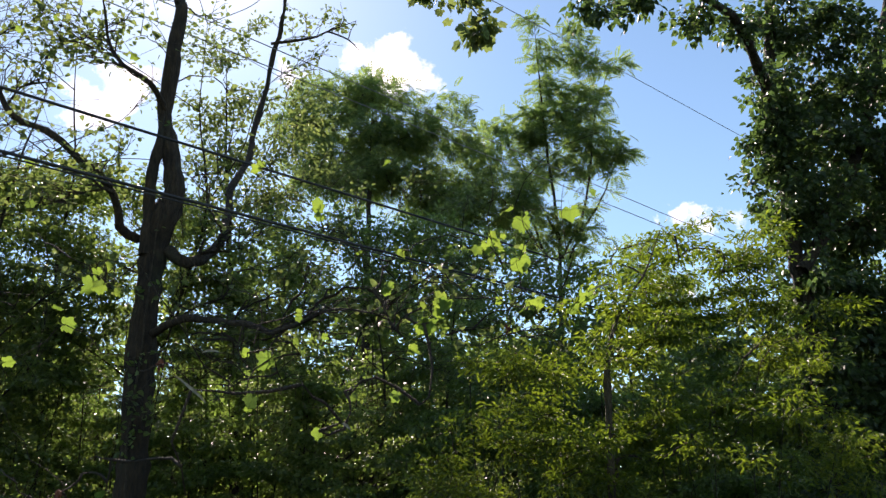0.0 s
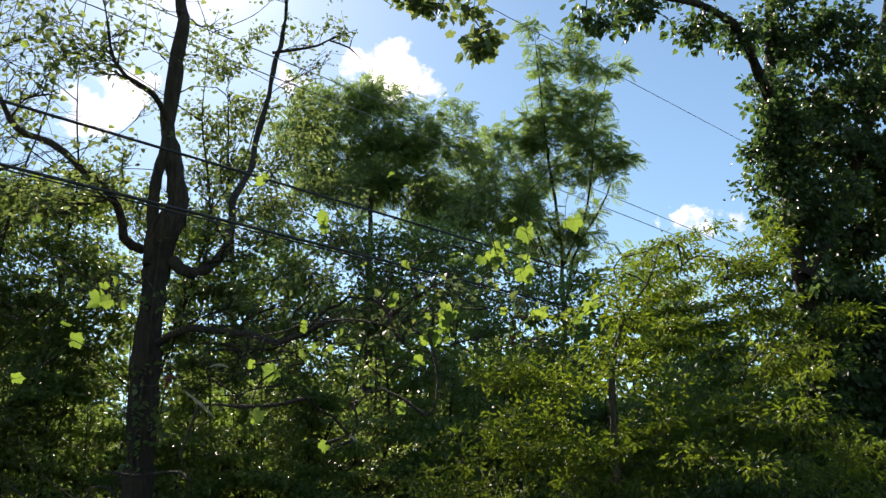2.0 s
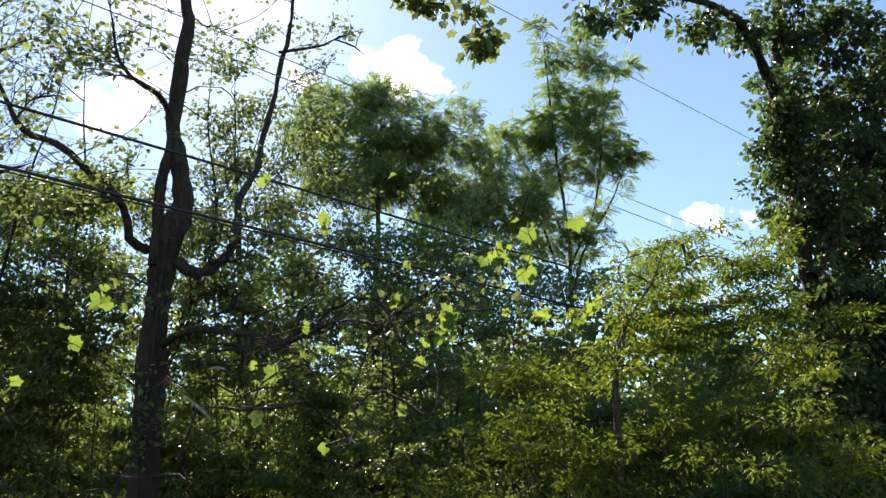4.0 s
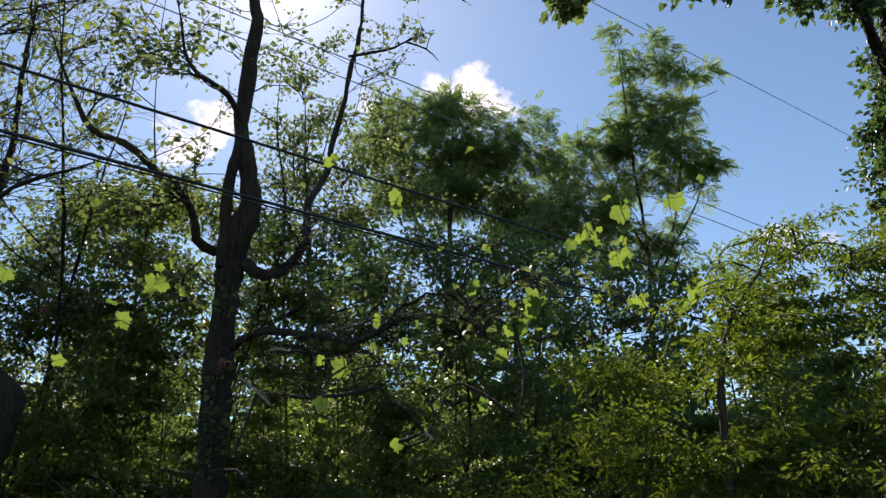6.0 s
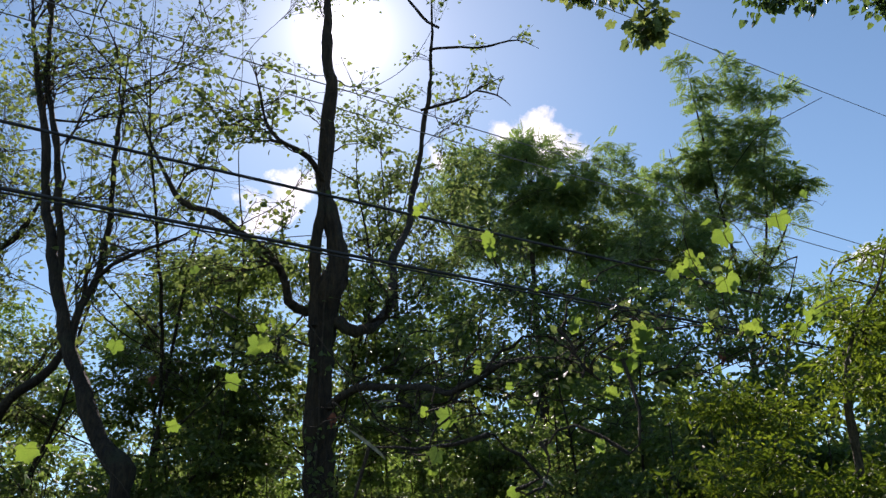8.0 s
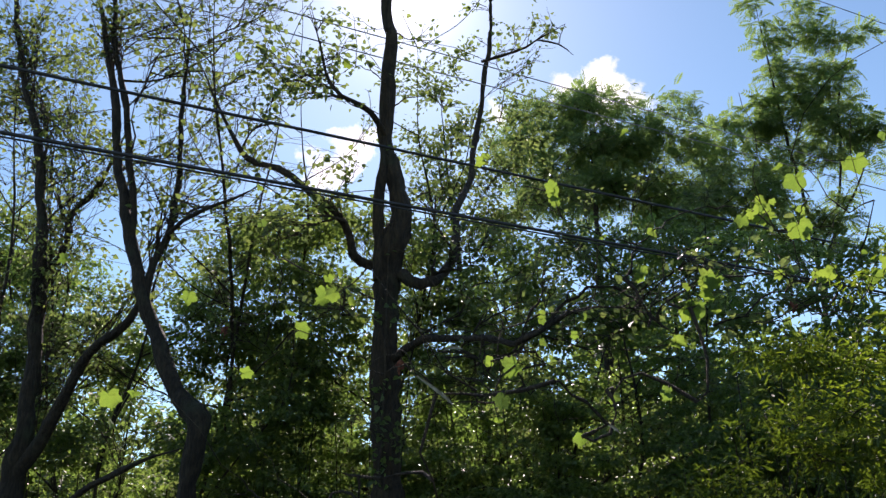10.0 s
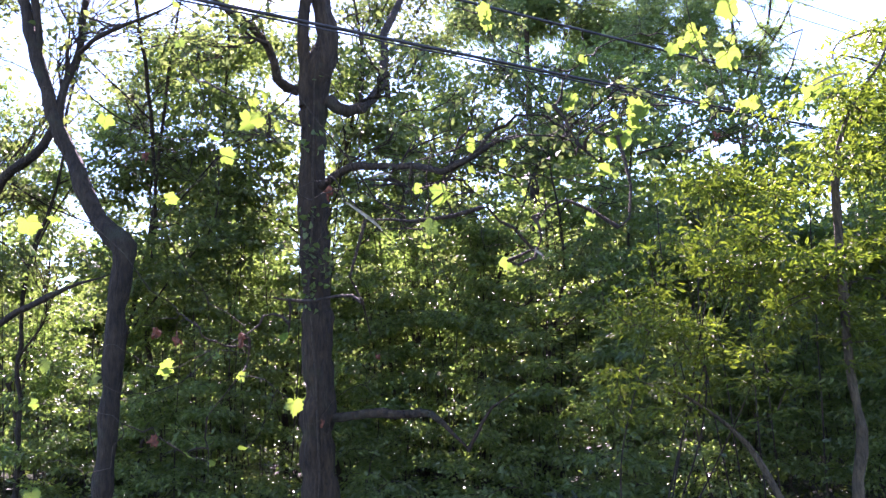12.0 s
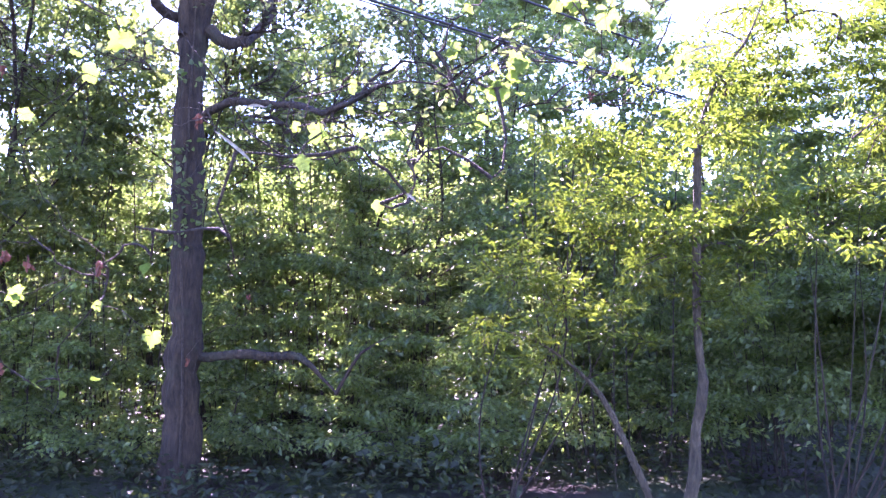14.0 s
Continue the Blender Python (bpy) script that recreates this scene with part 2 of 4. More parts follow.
# leaf outlines: x along the leaf, y across it, z its fold
OVATE = (np.array([(0, 0, 0), (0.28, 0.25, 0.07), (0.68, 0.21, 0.05), (1, 0, -0.12), (0.68, -0.21, 0.05), (0.28, -0.25, 0.07)]),
         [(0, 1, 2, 3), (0, 3, 4, 5)])
BROAD = (np.array([(0, 0, 0), (0.4, 0.3, 0.06), (1, 0, -0.1), (0.4, -0.3, 0.06)]), [(0, 1, 2), (0, 2, 3)])
LANCE = (np.array([(0, 0, 0), (0.3, 0.17, 0.05), (0.68, 0.15, 0.04), (1, 0, -0.12), (0.68, -0.15, 0.04), (0.3, -0.17, 0.05)]),
         [(0, 1, 2, 3), (0, 3, 4, 5)])
SLIM = (np.array([(0, 0, 0), (0.45, 0.2, 0.05), (1, 0, -0.1), (0.45, -0.2, 0.05)]), [(0, 1, 2), (0, 2, 3)])
IVY = (np.array([(0, 0, 0), (0.1, 0.4, 0.05), (0.55, 0.33, 0.06), (1, 0, -0.08), (0.55, -0.33, 0.06), (0.1, -0.4, 0.05)]),
       [(0, 1, 2, 3), (0, 3, 4, 5)])


def pinnate(pairs):
    """A feather-shaped compound leaf with narrow leaflets."""
    vs, fs = [], []
    for i in range(pairs):
        x = 0.12 + 0.84 * i / pairs
        w = 0.34 * (1 - 0.45 * abs(2 * i / pairs - 0.8))
        droop = -0.25 * x * x
        for s in (-1, 1):
            b = len(vs)
            vs += [(x, 0, droop), (x + 0.1, s * w * 0.45, droop + 0.01), (x + 0.1, s * w, droop - 0.05), (x - 0.02, s * w * 0.55, droop - 0.01)]
            fs.append((b, b + 1, b + 2, b + 3))
    b = len(vs)
    vs += [(0, 0.006, 0), (1, 0.003, -0.25), (1, -0.003, -0.25), (0, -0.006, 0)]
    fs.append((b, b + 1, b + 2, b + 3))
    return np.array(vs, dtype=float), fs


PINNATE = pinnate(6)


def palmate(lobes=5):
    """A broad five-lobed leaf with toothed edges, cupped a little."""
    tips = [(-1.9, 0.72), (-0.92, 0.93), (0, 1.0), (0.92, 0.93), (1.9, 0.72)]
    rim = [(-2.8, 0.34), (-2.4, 0.52)]
    for i, (a, r) in enumerate(tips):
        rim += [(a - 0.32, r * 0.82), (a - 0.13, r * 0.87), (a, r), (a + 0.13, r * 0.87), (a + 0.32, r * 0.82)]
        if i < 4:
            rim.append(((a + tips[i + 1][0]) / 2, 0.68))
    rim += [(2.4, 0.52), (2.8, 0.34)]
    vs = [(0.0, 0.0, 0.0)]
    for a, r in rim:
        x, y = math.cos(a) * r, math.sin(a) * r
        vs.append((x + 0.05, y, -0.16 * r * r + 0.05 * math.cos(5 * a) * r))
    fs = [(0, i, i + 1) for i in range(1, len(vs) - 1)]
    k = len(vs)  # the stalk
    vs += [(0.02, 0.018, 0.0), (-0.75, 0.012, 0.22), (-0.75, -0.012, 0.22), (0.02, -0.018, 0.0)]
    fs.append((k, k + 1, k + 2, k + 3))
    return np.array(vs), fs


def leaves_mesh(name, shape, spots, axes, ups, sizes):
    """All the leaves of a crown: one shape set at many spots."""
    tv, tf = shape
    a = unit(axes)
    s = unit(np.cross(ups, a))
    n = np.cross(a, s)
    k = sizes[:, None, None]
    v = spots[:, None] + k * (tv[None, :, 0, None] * a[:, None] + tv[None, :, 1, None] * s[:, None] + tv[None, :, 2, None] * n[:, None])
    flat = np.array([i for f in tf for i in f])
    loops = (np.arange(len(spots))[:, None] * len(tv) + flat[None]).ravel()
    totals = np.tile([len(f) for f in tf], len(spots))
    return mesh_from(name, v.reshape(-1, 3), loops, totals)


def crown_tips(clumps, per_m3, rng, gaps=0.0, grain=1.7):
    """Ends of twigs scattered through the ellipsoids of a crown, thinned where the crown is open."""
    out = []
    for x, y, z, r, rz in clumps:
        k = max(6, int(per_m3 * 4.19 * r * r * rz))
        d = unit(rng.normal(size=(k, 3)))
        rad = rng.random(k)[:, None] ** 0.45 * (1 + 0.16 * rng.normal(size=(k, 1)))
        out.append(np.array((x, y, z)) + d * rad * np.array((r, r, rz)))
    p = np.concatenate(out)
    if gaps:
        keep = np.array([noise.noise(Vector(q * grain)) for q in p]) > gaps - 0.55
        p = p[keep]
    return p[p[:, 2] > 0.3]


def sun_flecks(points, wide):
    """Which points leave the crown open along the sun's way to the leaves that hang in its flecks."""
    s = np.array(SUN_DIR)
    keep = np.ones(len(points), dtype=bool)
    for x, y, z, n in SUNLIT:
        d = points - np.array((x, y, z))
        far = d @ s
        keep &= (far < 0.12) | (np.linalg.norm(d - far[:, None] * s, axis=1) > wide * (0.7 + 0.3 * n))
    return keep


def branch_out(limbs, tips, rng, lift=0.12, stout=1.0, reach=0.0):
    """Grows a twig from the nearest wood to every tip. Wood that bears more twigs is thicker. Returns paths of x, y, z, radius."""
    nodes = np.concatenate(limbs)
    near = np.array([np.min(np.linalg.norm(nodes[:, :3] - t, axis=1)) for t in tips])
    k = 5
    pool = np.zeros((len(nodes) + len(tips) * (k - 1), 4))
    owner = np.full(len(pool), -1)
    pool[:len(nodes)] = nodes
    used, lines, parents, rooms = len(nodes), [], [], []
    u = np.linspace(0, 1, k)[:, None]
    for n, i in enumerate(np.argsort(near)):
        t = tips[i]
        gap = np.abs(np.linalg.norm(pool[:used, :3] - t, axis=1) - reach) + (0.35 + reach) * np.maximum(0, pool[:used, 2] - t[2])
        j = int(np.argmin(gap))
        b = pool[j, :3]
        length = np.linalg.norm(t - b)
        bend = rng.normal(size=3) * (0.1 if reach == 0 else 0.05) * length + np.array((0, 0, lift * length))
        q = b + (t - b) * u + bend * (4 * u * (1 - u)) + rng.normal(size=(k, 3)) * 0.025 * length * (u > 0) * (u < 1)
        lines.append(q)
        parents.append(owner[j])
        rooms.append(pool[j, 3] if owner[j] < 0 else 1.0)
        pool[used:used + k - 1, :3] = q[1:]
        owner[used:used + k - 1] = n
        used += k - 1
    load = np.ones(len(lines))
    for n in range(len(lines) - 1, -1, -1):
        if parents[n] >= 0:
            load[parents[n]] += load[n]
    paths = []
    for q, w, room in zip(lines, load, rooms):
        thick = min(0.0032 * stout * w ** 0.45, room * 0.8)
        thin = 0.0022 * stout + 0.3 * (thick - 0.0032 * stout) * (w > 2)
        paths.append(np.hstack((q, thick + (thin - thick) * u)))
    return paths


def leaf_spots(paths, per_twig, spread, size, rng, flat=0.6, droop=0.25, start=0.35, tier=0.6):
    """Where leaves sit along the twigs and which way each one turns."""
    k = len(paths) * per_twig
    arr = np.array(paths)[:, :, :3]
    which = np.repeat(np.arange(len(paths)), per_twig)
    u = start + (1 - start) * rng.random(k) ** 0.7
    f = u * (arr.shape[1] - 1)
    i = np.minimum(f.astype(int), arr.shape[1] - 2)
    w = (f - i)[:, None]
    p = arr[which, i] * (1 - w) + arr[which, i + 1] * w
    ahead = unit(arr[which, i + 1] - arr[which, i])
    off = rng.normal(size=(k, 3)) * spread * np.array((1, 1, tier))
    axes = unit(unit(off) * 0.9 + ahead * 0.6 + rng.normal(size=(k, 3)) * 0.35 - np.array((0, 0, droop)))
    ups = unit(np.array((0, 0, 1.0)) * flat + rng.normal(size=(k, 3)) * (1 - flat))
    return p + off, axes, ups, size * (0.6 + 0.7 * rng.random(k))


def tree(name, label, trunk, limbs, clumps, bark, leaf, shape, size, per_m3=6.0, per_twig=22, spread=0.16,
         gaps=0.0, seed=1, flat=0.6, droop=0.25, category="tree", crown_label="", start=0.35, lift=0.12, tier=0.6, stout=1.0, grain=1.7, reach=0.0, storey=0.0):
    """A tree: its trunk, its main limbs, a mesh of twigs, and a crown of leaves."""
    rng = np.random.default_rng(seed)
    root = tagged(new(name), label, category)
    if trunk[0][2] > 0 and category != "bough":
        x, y, z, r = trunk[0]
        trunk = [(x, y, -0.15, r * 1.3), (x, y, 0.12, r * 1.12)] + [q for q in trunk if q[2] > 0.3]
    ways = [gnarl(smooth_path(w), rng) for w in [trunk] + list(limbs)]
    root.location = (trunk[0][0], trunk[0][1], 0)
    off = -Vector(root.location)
    shift = Matrix.Translation(off)
    made = [part("trunk", tubes_mesh("trunk", ways[:1], 24, rng, 0.05), bark, root)]
    for w in ways[1:]:
        made.append(part("limb", tubes_mesh("limb", [w], 9, rng, 0.06), bark, root))
    tips = crown_tips(clumps, per_m3, rng, gaps, grain)
    if storey:  # boughs in uneven tiers
        level = tips[:, 2] + 0.5 * storey * np.sin(2.3 * tips[:, 0] + 1.7 * tips[:, 1])
        tips[:, 2] += 0.62 * (np.round(level / storey) * storey - level)
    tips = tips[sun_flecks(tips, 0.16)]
    high = [w[w[:, 2] > min(1.2, w[:, 2].max() - 0.5)] for w in ways]
    twigs = branch_out(high, tips, rng, lift, stout, reach)
    made.append(part("brushwood", tubes_mesh("brushwood", twigs, 3, rng), TWIG, root))
    tagged(made[-1], kind="stuff")
    spots, axes, ups, sizes = leaf_spots(twigs, per_twig, spread, size, rng, flat, droop, start, tier)
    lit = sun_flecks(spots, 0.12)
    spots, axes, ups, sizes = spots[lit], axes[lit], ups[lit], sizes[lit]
    made.append(part("crown", leaves_mesh("crown", shape, spots, axes, ups, sizes), leaf, root, crown_label))
    tagged(made[-1], kind="stuff")
    for o in made:
        o.data.transform(shift)
    return root


# ---- places of the trees: x, y, z and radius along the wood; x, y, z, width, height of the leafy masses ----
SYC_TRUNK = [(-3.15, 8.50, 0.52, 0.172), (-3.13, 8.50, 1.37, 0.156), (-3.12, 8.50, 2.45, 0.149), (-3.14, 8.50, 3.16,
    0.139), (-3.14, 8.50, 4.03, 0.129), (-3.06, 8.50, 4.64, 0.132), (-2.95, 8.50, 5.15, 0.112), (-3.05, 8.50, 5.64,
    0.097), (-3.12, 8.50, 6.08, 0.088), (-3.09, 8.50, 6.74, 0.078), (-3.06, 8.50, 7.51, 0.068), (-3.08, 8.50, 7.57,
    0.067), (-3.15, 8.50, 9.39, 0.052), (-3.26, 8.50, 11.24, 0.034)]
SYC_STEM = [(-3.17, 8.40, 4.37, 0.064), (-3.17, 8.40, 5.14, 0.061), (-3.13, 8.40, 5.74, 0.056), (-3.10, 8.40, 6.02,
    0.050)]
SYC_LIMB_R = [(-2.95, 8.50, 4.44, 0.070), (-2.75, 8.50, 4.28, 0.062), (-2.61, 9.20, 4.79, 0.052), (-2.74, 10.00, 5.80,
    0.046), (-2.70, 10.60, 6.47, 0.045), (-2.68, 11.00, 7.47, 0.043), (-2.57, 11.10, 8.28, 0.038), (-2.42, 11.20,
    9.43, 0.036), (-2.37, 11.30, 11.23, 0.030)]
SYC_LIMB_L = [(-3.29, 8.50, 4.58, 0.050), (-3.40, 8.30, 4.65, 0.048), (-3.45, 8.10, 4.93, 0.044), (-3.68, 7.90, 5.21,
    0.042), (-4.01, 7.70, 5.47, 0.038), (-4.33, 7.60, 5.61, 0.033), (-4.52, 7.50, 6.00, 0.023), (-4.87, 7.40, 6.79,
    0.016)]
SYC_LIMB_LOW = [(-3.07, 8.50, 3.54, 0.046), (-2.62, 8.00, 3.55, 0.038), (-1.91, 7.40, 3.36, 0.029), (-1.42, 6.90,
    3.15, 0.024), (-1.07, 6.50, 3.17, 0.020), (-0.78, 6.10, 3.13, 0.015), (-0.39, 5.70, 2.96, 0.010)]
SYC_LIMB_BEND = [(-3.05, 8.50, 1.26, 0.050), (-2.46, 8.45, 1.27, 0.042), (-1.98, 8.40, 1.25, 0.036), (-1.79, 8.35, 1.08, 0.030),
    (-1.62, 8.30, 0.92, 0.022)]
SYC_LIMB_ARCH = [(-1.64, 8.30, 0.92, 0.019), (-1.55, 8.25, 1.07, 0.017), (-1.39, 8.20, 1.29, 0.013), (-1.09, 8.10, 1.45, 0.007)]
SYC_TWIG_A = [(-2.39, 11.00, 9.60, 0.022), (-1.90, 11.00, 9.53, 0.019), (-1.56, 11.00, 9.46, 0.017), (-1.05, 11.00,
    9.48, 0.013), (-0.73, 11.00, 9.25, 0.010)]
SYC_TWIG_B = [(-2.57, 11.00, 8.53, 0.022), (-2.03, 11.00, 8.58, 0.018), (-1.77, 11.00, 8.69, 0.017), (-1.52, 11.00,
    8.78, 0.013), (-1.30, 11.00, 8.88, 0.010)]
SYC_TWIG_C = [(-1.73, 11.00, 8.71, 0.013), (-1.41, 11.00, 8.56, 0.012), (-1.22, 11.00, 8.33, 0.010)]
SYC_TWIG_D = [(-2.23, 11.00, 9.98, 0.022), (-2.49, 11.00, 10.27, 0.022), (-2.84, 11.00, 10.92, 0.018)]
SYC_CROWN_E = [(-0.96, 11.00, 9.51, 0.23, 0.12), (-1.73, 11.00, 9.52, 0.29, 0.12), (-1.43, 11.00, 8.88, 0.25, 0.13),
    (-2.08, 11.00, 8.59, 0.22, 0.12), (-1.08, 11.00, 8.59, 0.11, 0.08), (-2.62, 11.00, 9.03, 0.19, 0.17), (-2.78,
    11.00, 9.58, 0.17, 0.17), (-2.49, 11.00, 7.96, 0.18, 0.18)]
BACK_CROWN_B = [(0.22, 18.00, 11.22, 0.31, 0.26), (0.06, 18.00, 10.45, 0.57, 0.33), (0.15, 18.00, 9.66, 0.74, 0.35),
    (0.81, 18.00, 10.11, 0.56, 0.35), (0.96, 18.00, 9.46, 0.73, 0.34), (-3.29, 18.00, 11.49, 0.67, 0.38), (-3.60,
    18.00, 10.78, 0.80, 0.43), (-2.30, 18.00, 10.27, 1.04, 0.47), (-0.91, 18.00, 10.04, 1.01, 0.46), (-1.95, 18.00,
    11.40, 0.79, 0.48), (1.80, 18.00, 8.86, 0.72, 0.43), (1.28, 18.00, 8.42, 0.83, 0.43), (0.03, 18.00, 8.66, 0.97,
    0.44), (-1.38, 18.00, 9.07, 1.00, 0.45), (-2.88, 18.00, 9.43, 1.03, 0.46)]
TALL_CORE = [(2.72, 19.00, 13.26, 0.30, 0.24), (3.40, 19.00, 13.11, 0.35, 0.21), (2.93, 19.00, 12.58, 0.48, 0.24),
    (3.56, 19.00, 12.60, 0.53, 0.21), (2.82, 19.00, 11.90, 0.59, 0.24), (3.66, 19.00, 11.81, 0.65, 0.21), (2.47,
    19.00, 11.29, 0.78, 0.23), (3.43, 19.00, 11.18, 0.77, 0.23), (3.94, 19.00, 10.72, 0.51, 0.20), (2.94, 19.00,
    10.47, 0.89, 0.25), (2.02, 19.00, 10.77, 0.78, 0.26), (3.83, 19.00, 10.17, 0.63, 0.23), (2.82, 19.00, 9.77, 0.75,
    0.25)]
THICKET_K = [(0.76, 9.00, 4.40, 0.45, 0.31), (1.09, 9.00, 3.95, 0.49, 0.32), (1.66, 9.00, 4.29, 0.48, 0.27), (1.32,
    9.00, 3.54, 0.47, 0.31), (0.45, 9.00, 3.80, 0.44, 0.33), (0.27, 9.00, 4.40, 0.34, 0.28)]
THICKET_L = [(-8.85, 10.00, 5.73, 0.73, 0.45), (-8.08, 10.00, 5.14, 0.63, 0.47), (-7.34, 10.00, 4.51, 0.60, 0.53),
    (-8.77, 10.00, 4.89, 0.71, 0.47), (-8.92, 10.00, 4.26, 0.70, 0.46), (-6.51, 10.00, 3.98, 0.44, 0.44), (-4.21,
    10.50, 3.75, 0.28, 0.57), (-6.60, 10.50, 5.05, 0.47, 0.39)]
THICKET_M = [(2.03, 9.20, 3.63, 0.44, 0.31), (2.50, 9.20, 4.00, 0.44, 0.28), (2.88, 9.20, 3.48, 0.56, 0.37), (3.19,
    9.20, 3.92, 0.50, 0.28), (3.56, 9.20, 3.46, 0.37, 0.37), (3.65, 8.80, 3.86, 0.30, 0.30), (3.24, 9.20, 2.97, 0.55,
    0.37), (2.33, 9.20, 3.00, 0.55, 0.37)]
SHRUB_RIGHT = [(1.70, 5.80, 2.01, 0.30, 0.17), (2.16, 5.80, 1.83, 0.29, 0.17), (2.59, 5.90, 1.99, 0.26, 0.17), (2.78,
    5.90, 1.81, 0.22, 0.15), (2.10, 6.00, 2.28, 0.27, 0.14), (1.75, 5.70, 2.39, 0.24, 0.13),
    (2.26, 5.80, 2.31, 0.26, 0.14), (2.72, 5.90, 2.05, 0.26, 0.14), (1.95, 5.70, 1.94, 0.24, 0.13)]
THICKET_N = [(-3.57, 11.00, 4.84, 0.46, 0.35), (-2.86, 11.00, 4.62, 0.53, 0.34), (-2.48, 11.30, 5.06, 0.47, 0.32),
    (-1.84, 10.50, 4.19, 0.50, 0.36), (-4.30, 10.50, 4.48, 0.36, 0.36), (-3.77, 10.30, 3.91, 0.42, 0.35), (-2.98,
    10.50, 3.86, 0.50, 0.36)]
TALL_LOW = [(2.77, 19.00, 8.45, 0.54, 0.22), (3.40, 19.00, 8.82, 0.46, 0.18), (2.18, 19.00, 8.72, 0.54, 0.22), (4.07,
    19.00, 10.26, 0.36, 0.17), (3.86, 19.00, 9.37, 0.30, 0.14)]
SYC_LIMB_TOP = [(-3.12, 8.50, 6.08, 0.040), (-3.19, 8.20, 6.29, 0.034), (-3.31, 8.00, 6.33, 0.027), (-3.54, 7.90,
    6.54, 0.017), (-3.74, 7.80, 7.49, 0.011)]
BENT_TRUNK = [(-4.80, 7.50, -0.03, 0.096), (-4.76, 7.50, 1.20, 0.086), (-4.70, 7.50, 1.85, 0.085), (-4.66, 7.50, 2.44, 0.088),
    (-4.62, 7.50, 2.72, 0.096), (-4.62, 7.50, 2.92, 0.108), (-4.73, 7.50, 3.04, 0.092), (-4.87, 7.50, 3.20, 0.084),
    (-5.05, 7.50, 3.51, 0.077), (-5.22, 7.50, 3.88, 0.071), (-5.36, 7.50, 4.17, 0.067), (-5.57, 7.50, 4.74, 0.060),
    (-5.73, 7.50, 5.30, 0.052), (-5.87, 7.50, 5.78, 0.046), (-5.95, 7.50, 6.27, 0.045), (-6.03, 7.50, 6.68, 0.043),
    (-6.23, 7.50, 7.40, 0.040), (-6.42, 7.50, 8.10, 0.036), (-6.75, 7.50, 9.70, 0.028)]
BENT_FORK = [(-5.58, 7.50, 4.80, 0.042), (-5.66, 7.50, 5.52, 0.040), (-5.77, 7.50, 6.00, 0.038), (-5.89, 7.50, 6.60, 0.036),
    (-6.10, 7.50, 7.37, 0.032), (-6.19, 7.50, 8.04, 0.028), (-6.40, 7.50, 9.60, 0.020)]
BENT_LIMB = [(-5.35, 7.50, 4.10, 0.046), (-5.35, 7.60, 4.59, 0.041), (-5.29, 7.70, 4.96, 0.036), (-5.29, 7.80, 5.68,
    0.031), (-5.32, 7.80, 6.58, 0.025), (-5.33, 7.80, 7.82, 0.020)]
BENT_TWIG = [(-5.22, 7.60, 4.89, 0.023), (-4.81, 7.40, 4.95, 0.023), (-4.30, 7.30, 5.00, 0.017), (-3.93, 7.20, 5.06,
    0.016)]
FORK_TRUNK = [(-7.08, 8.00, -0.19, 0.146), (-7.13, 8.00, 1.42, 0.124), (-7.14, 8.00, 2.55, 0.128), (-7.06, 8.00, 3.09,
    0.093), (-7.11, 8.00, 4.06, 0.082), (-7.21, 8.00, 4.94, 0.072), (-7.33, 8.00, 5.81, 0.054), (-7.56, 8.00, 6.75,
    0.048), (-7.85, 8.00, 7.43, 0.042), (-8.27, 8.00, 8.86, 0.044), (-8.54, 8.00, 10.45, 0.031)]
FORK_LIMB = [(-7.11, 8.00, 2.55, 0.079), (-6.85, 8.00, 2.95, 0.067), (-6.51, 7.90, 3.40, 0.061), (-6.16, 7.80, 3.77,
    0.054), (-5.67, 7.70, 4.05, 0.047), (-5.53, 7.80, 4.55, 0.036), (-5.53, 7.90, 5.44, 0.025)]
FORK_UPPER = [(-7.20, 8.00, 4.87, 0.039), (-7.07, 8.20, 5.20, 0.040), (-7.10, 8.30, 5.74, 0.034), (-6.89, 8.40, 6.04,
    0.028), (-6.53, 8.40, 6.88, 0.021)]
FORK_LOW = [(-7.11, 8.00, 2.22, 0.042), (-6.47, 7.80, 2.17, 0.035), (-5.64, 7.60, 2.47, 0.033), (-5.18, 7.50, 2.56,
    0.027), (-4.68, 7.40, 2.64, 0.016)]
SAP_STEM = [(0.92, 6.00, -0.23, 0.044), (0.96, 6.00, 0.13, 0.037), (1.01, 6.00, 0.46, 0.036), (1.06, 6.00, 0.87,
    0.034), (1.11, 6.00, 1.14, 0.028), (1.09, 6.00, 1.41, 0.024), (1.10, 6.00, 2.04, 0.025), (1.15, 6.00, 2.69,
    0.021), (1.27, 6.00, 3.05, 0.018), (1.45, 6.00, 3.28, 0.014), (1.61, 6.00, 3.63, 0.011)]
SAP_LEAN = [(1.06, 6.20, -0.29, 0.031), (0.92, 6.20, 0.08, 0.028), (0.79, 6.20, 0.42, 0.025), (0.65, 6.20, 0.77,
    0.022), (0.50, 6.20, 1.06, 0.018), (0.33, 6.10, 1.24, 0.014), (0.13, 6.00, 1.39, 0.014), (-0.07, 5.90, 1.46,
    0.010)]
SAP_CROWN_C = [(1.19, 6.00, 3.07, 0.22, 0.18), (1.15, 5.70, 2.68, 0.23, 0.19), (1.06, 5.60, 2.33, 0.22, 0.18), (0.96,
    5.60, 2.01, 0.22, 0.14), (1.43, 6.20, 3.43, 0.19, 0.15), (0.89, 5.90, 2.97, 0.16, 0.12), (1.56, 6.20, 3.03, 0.25,
    0.17)]
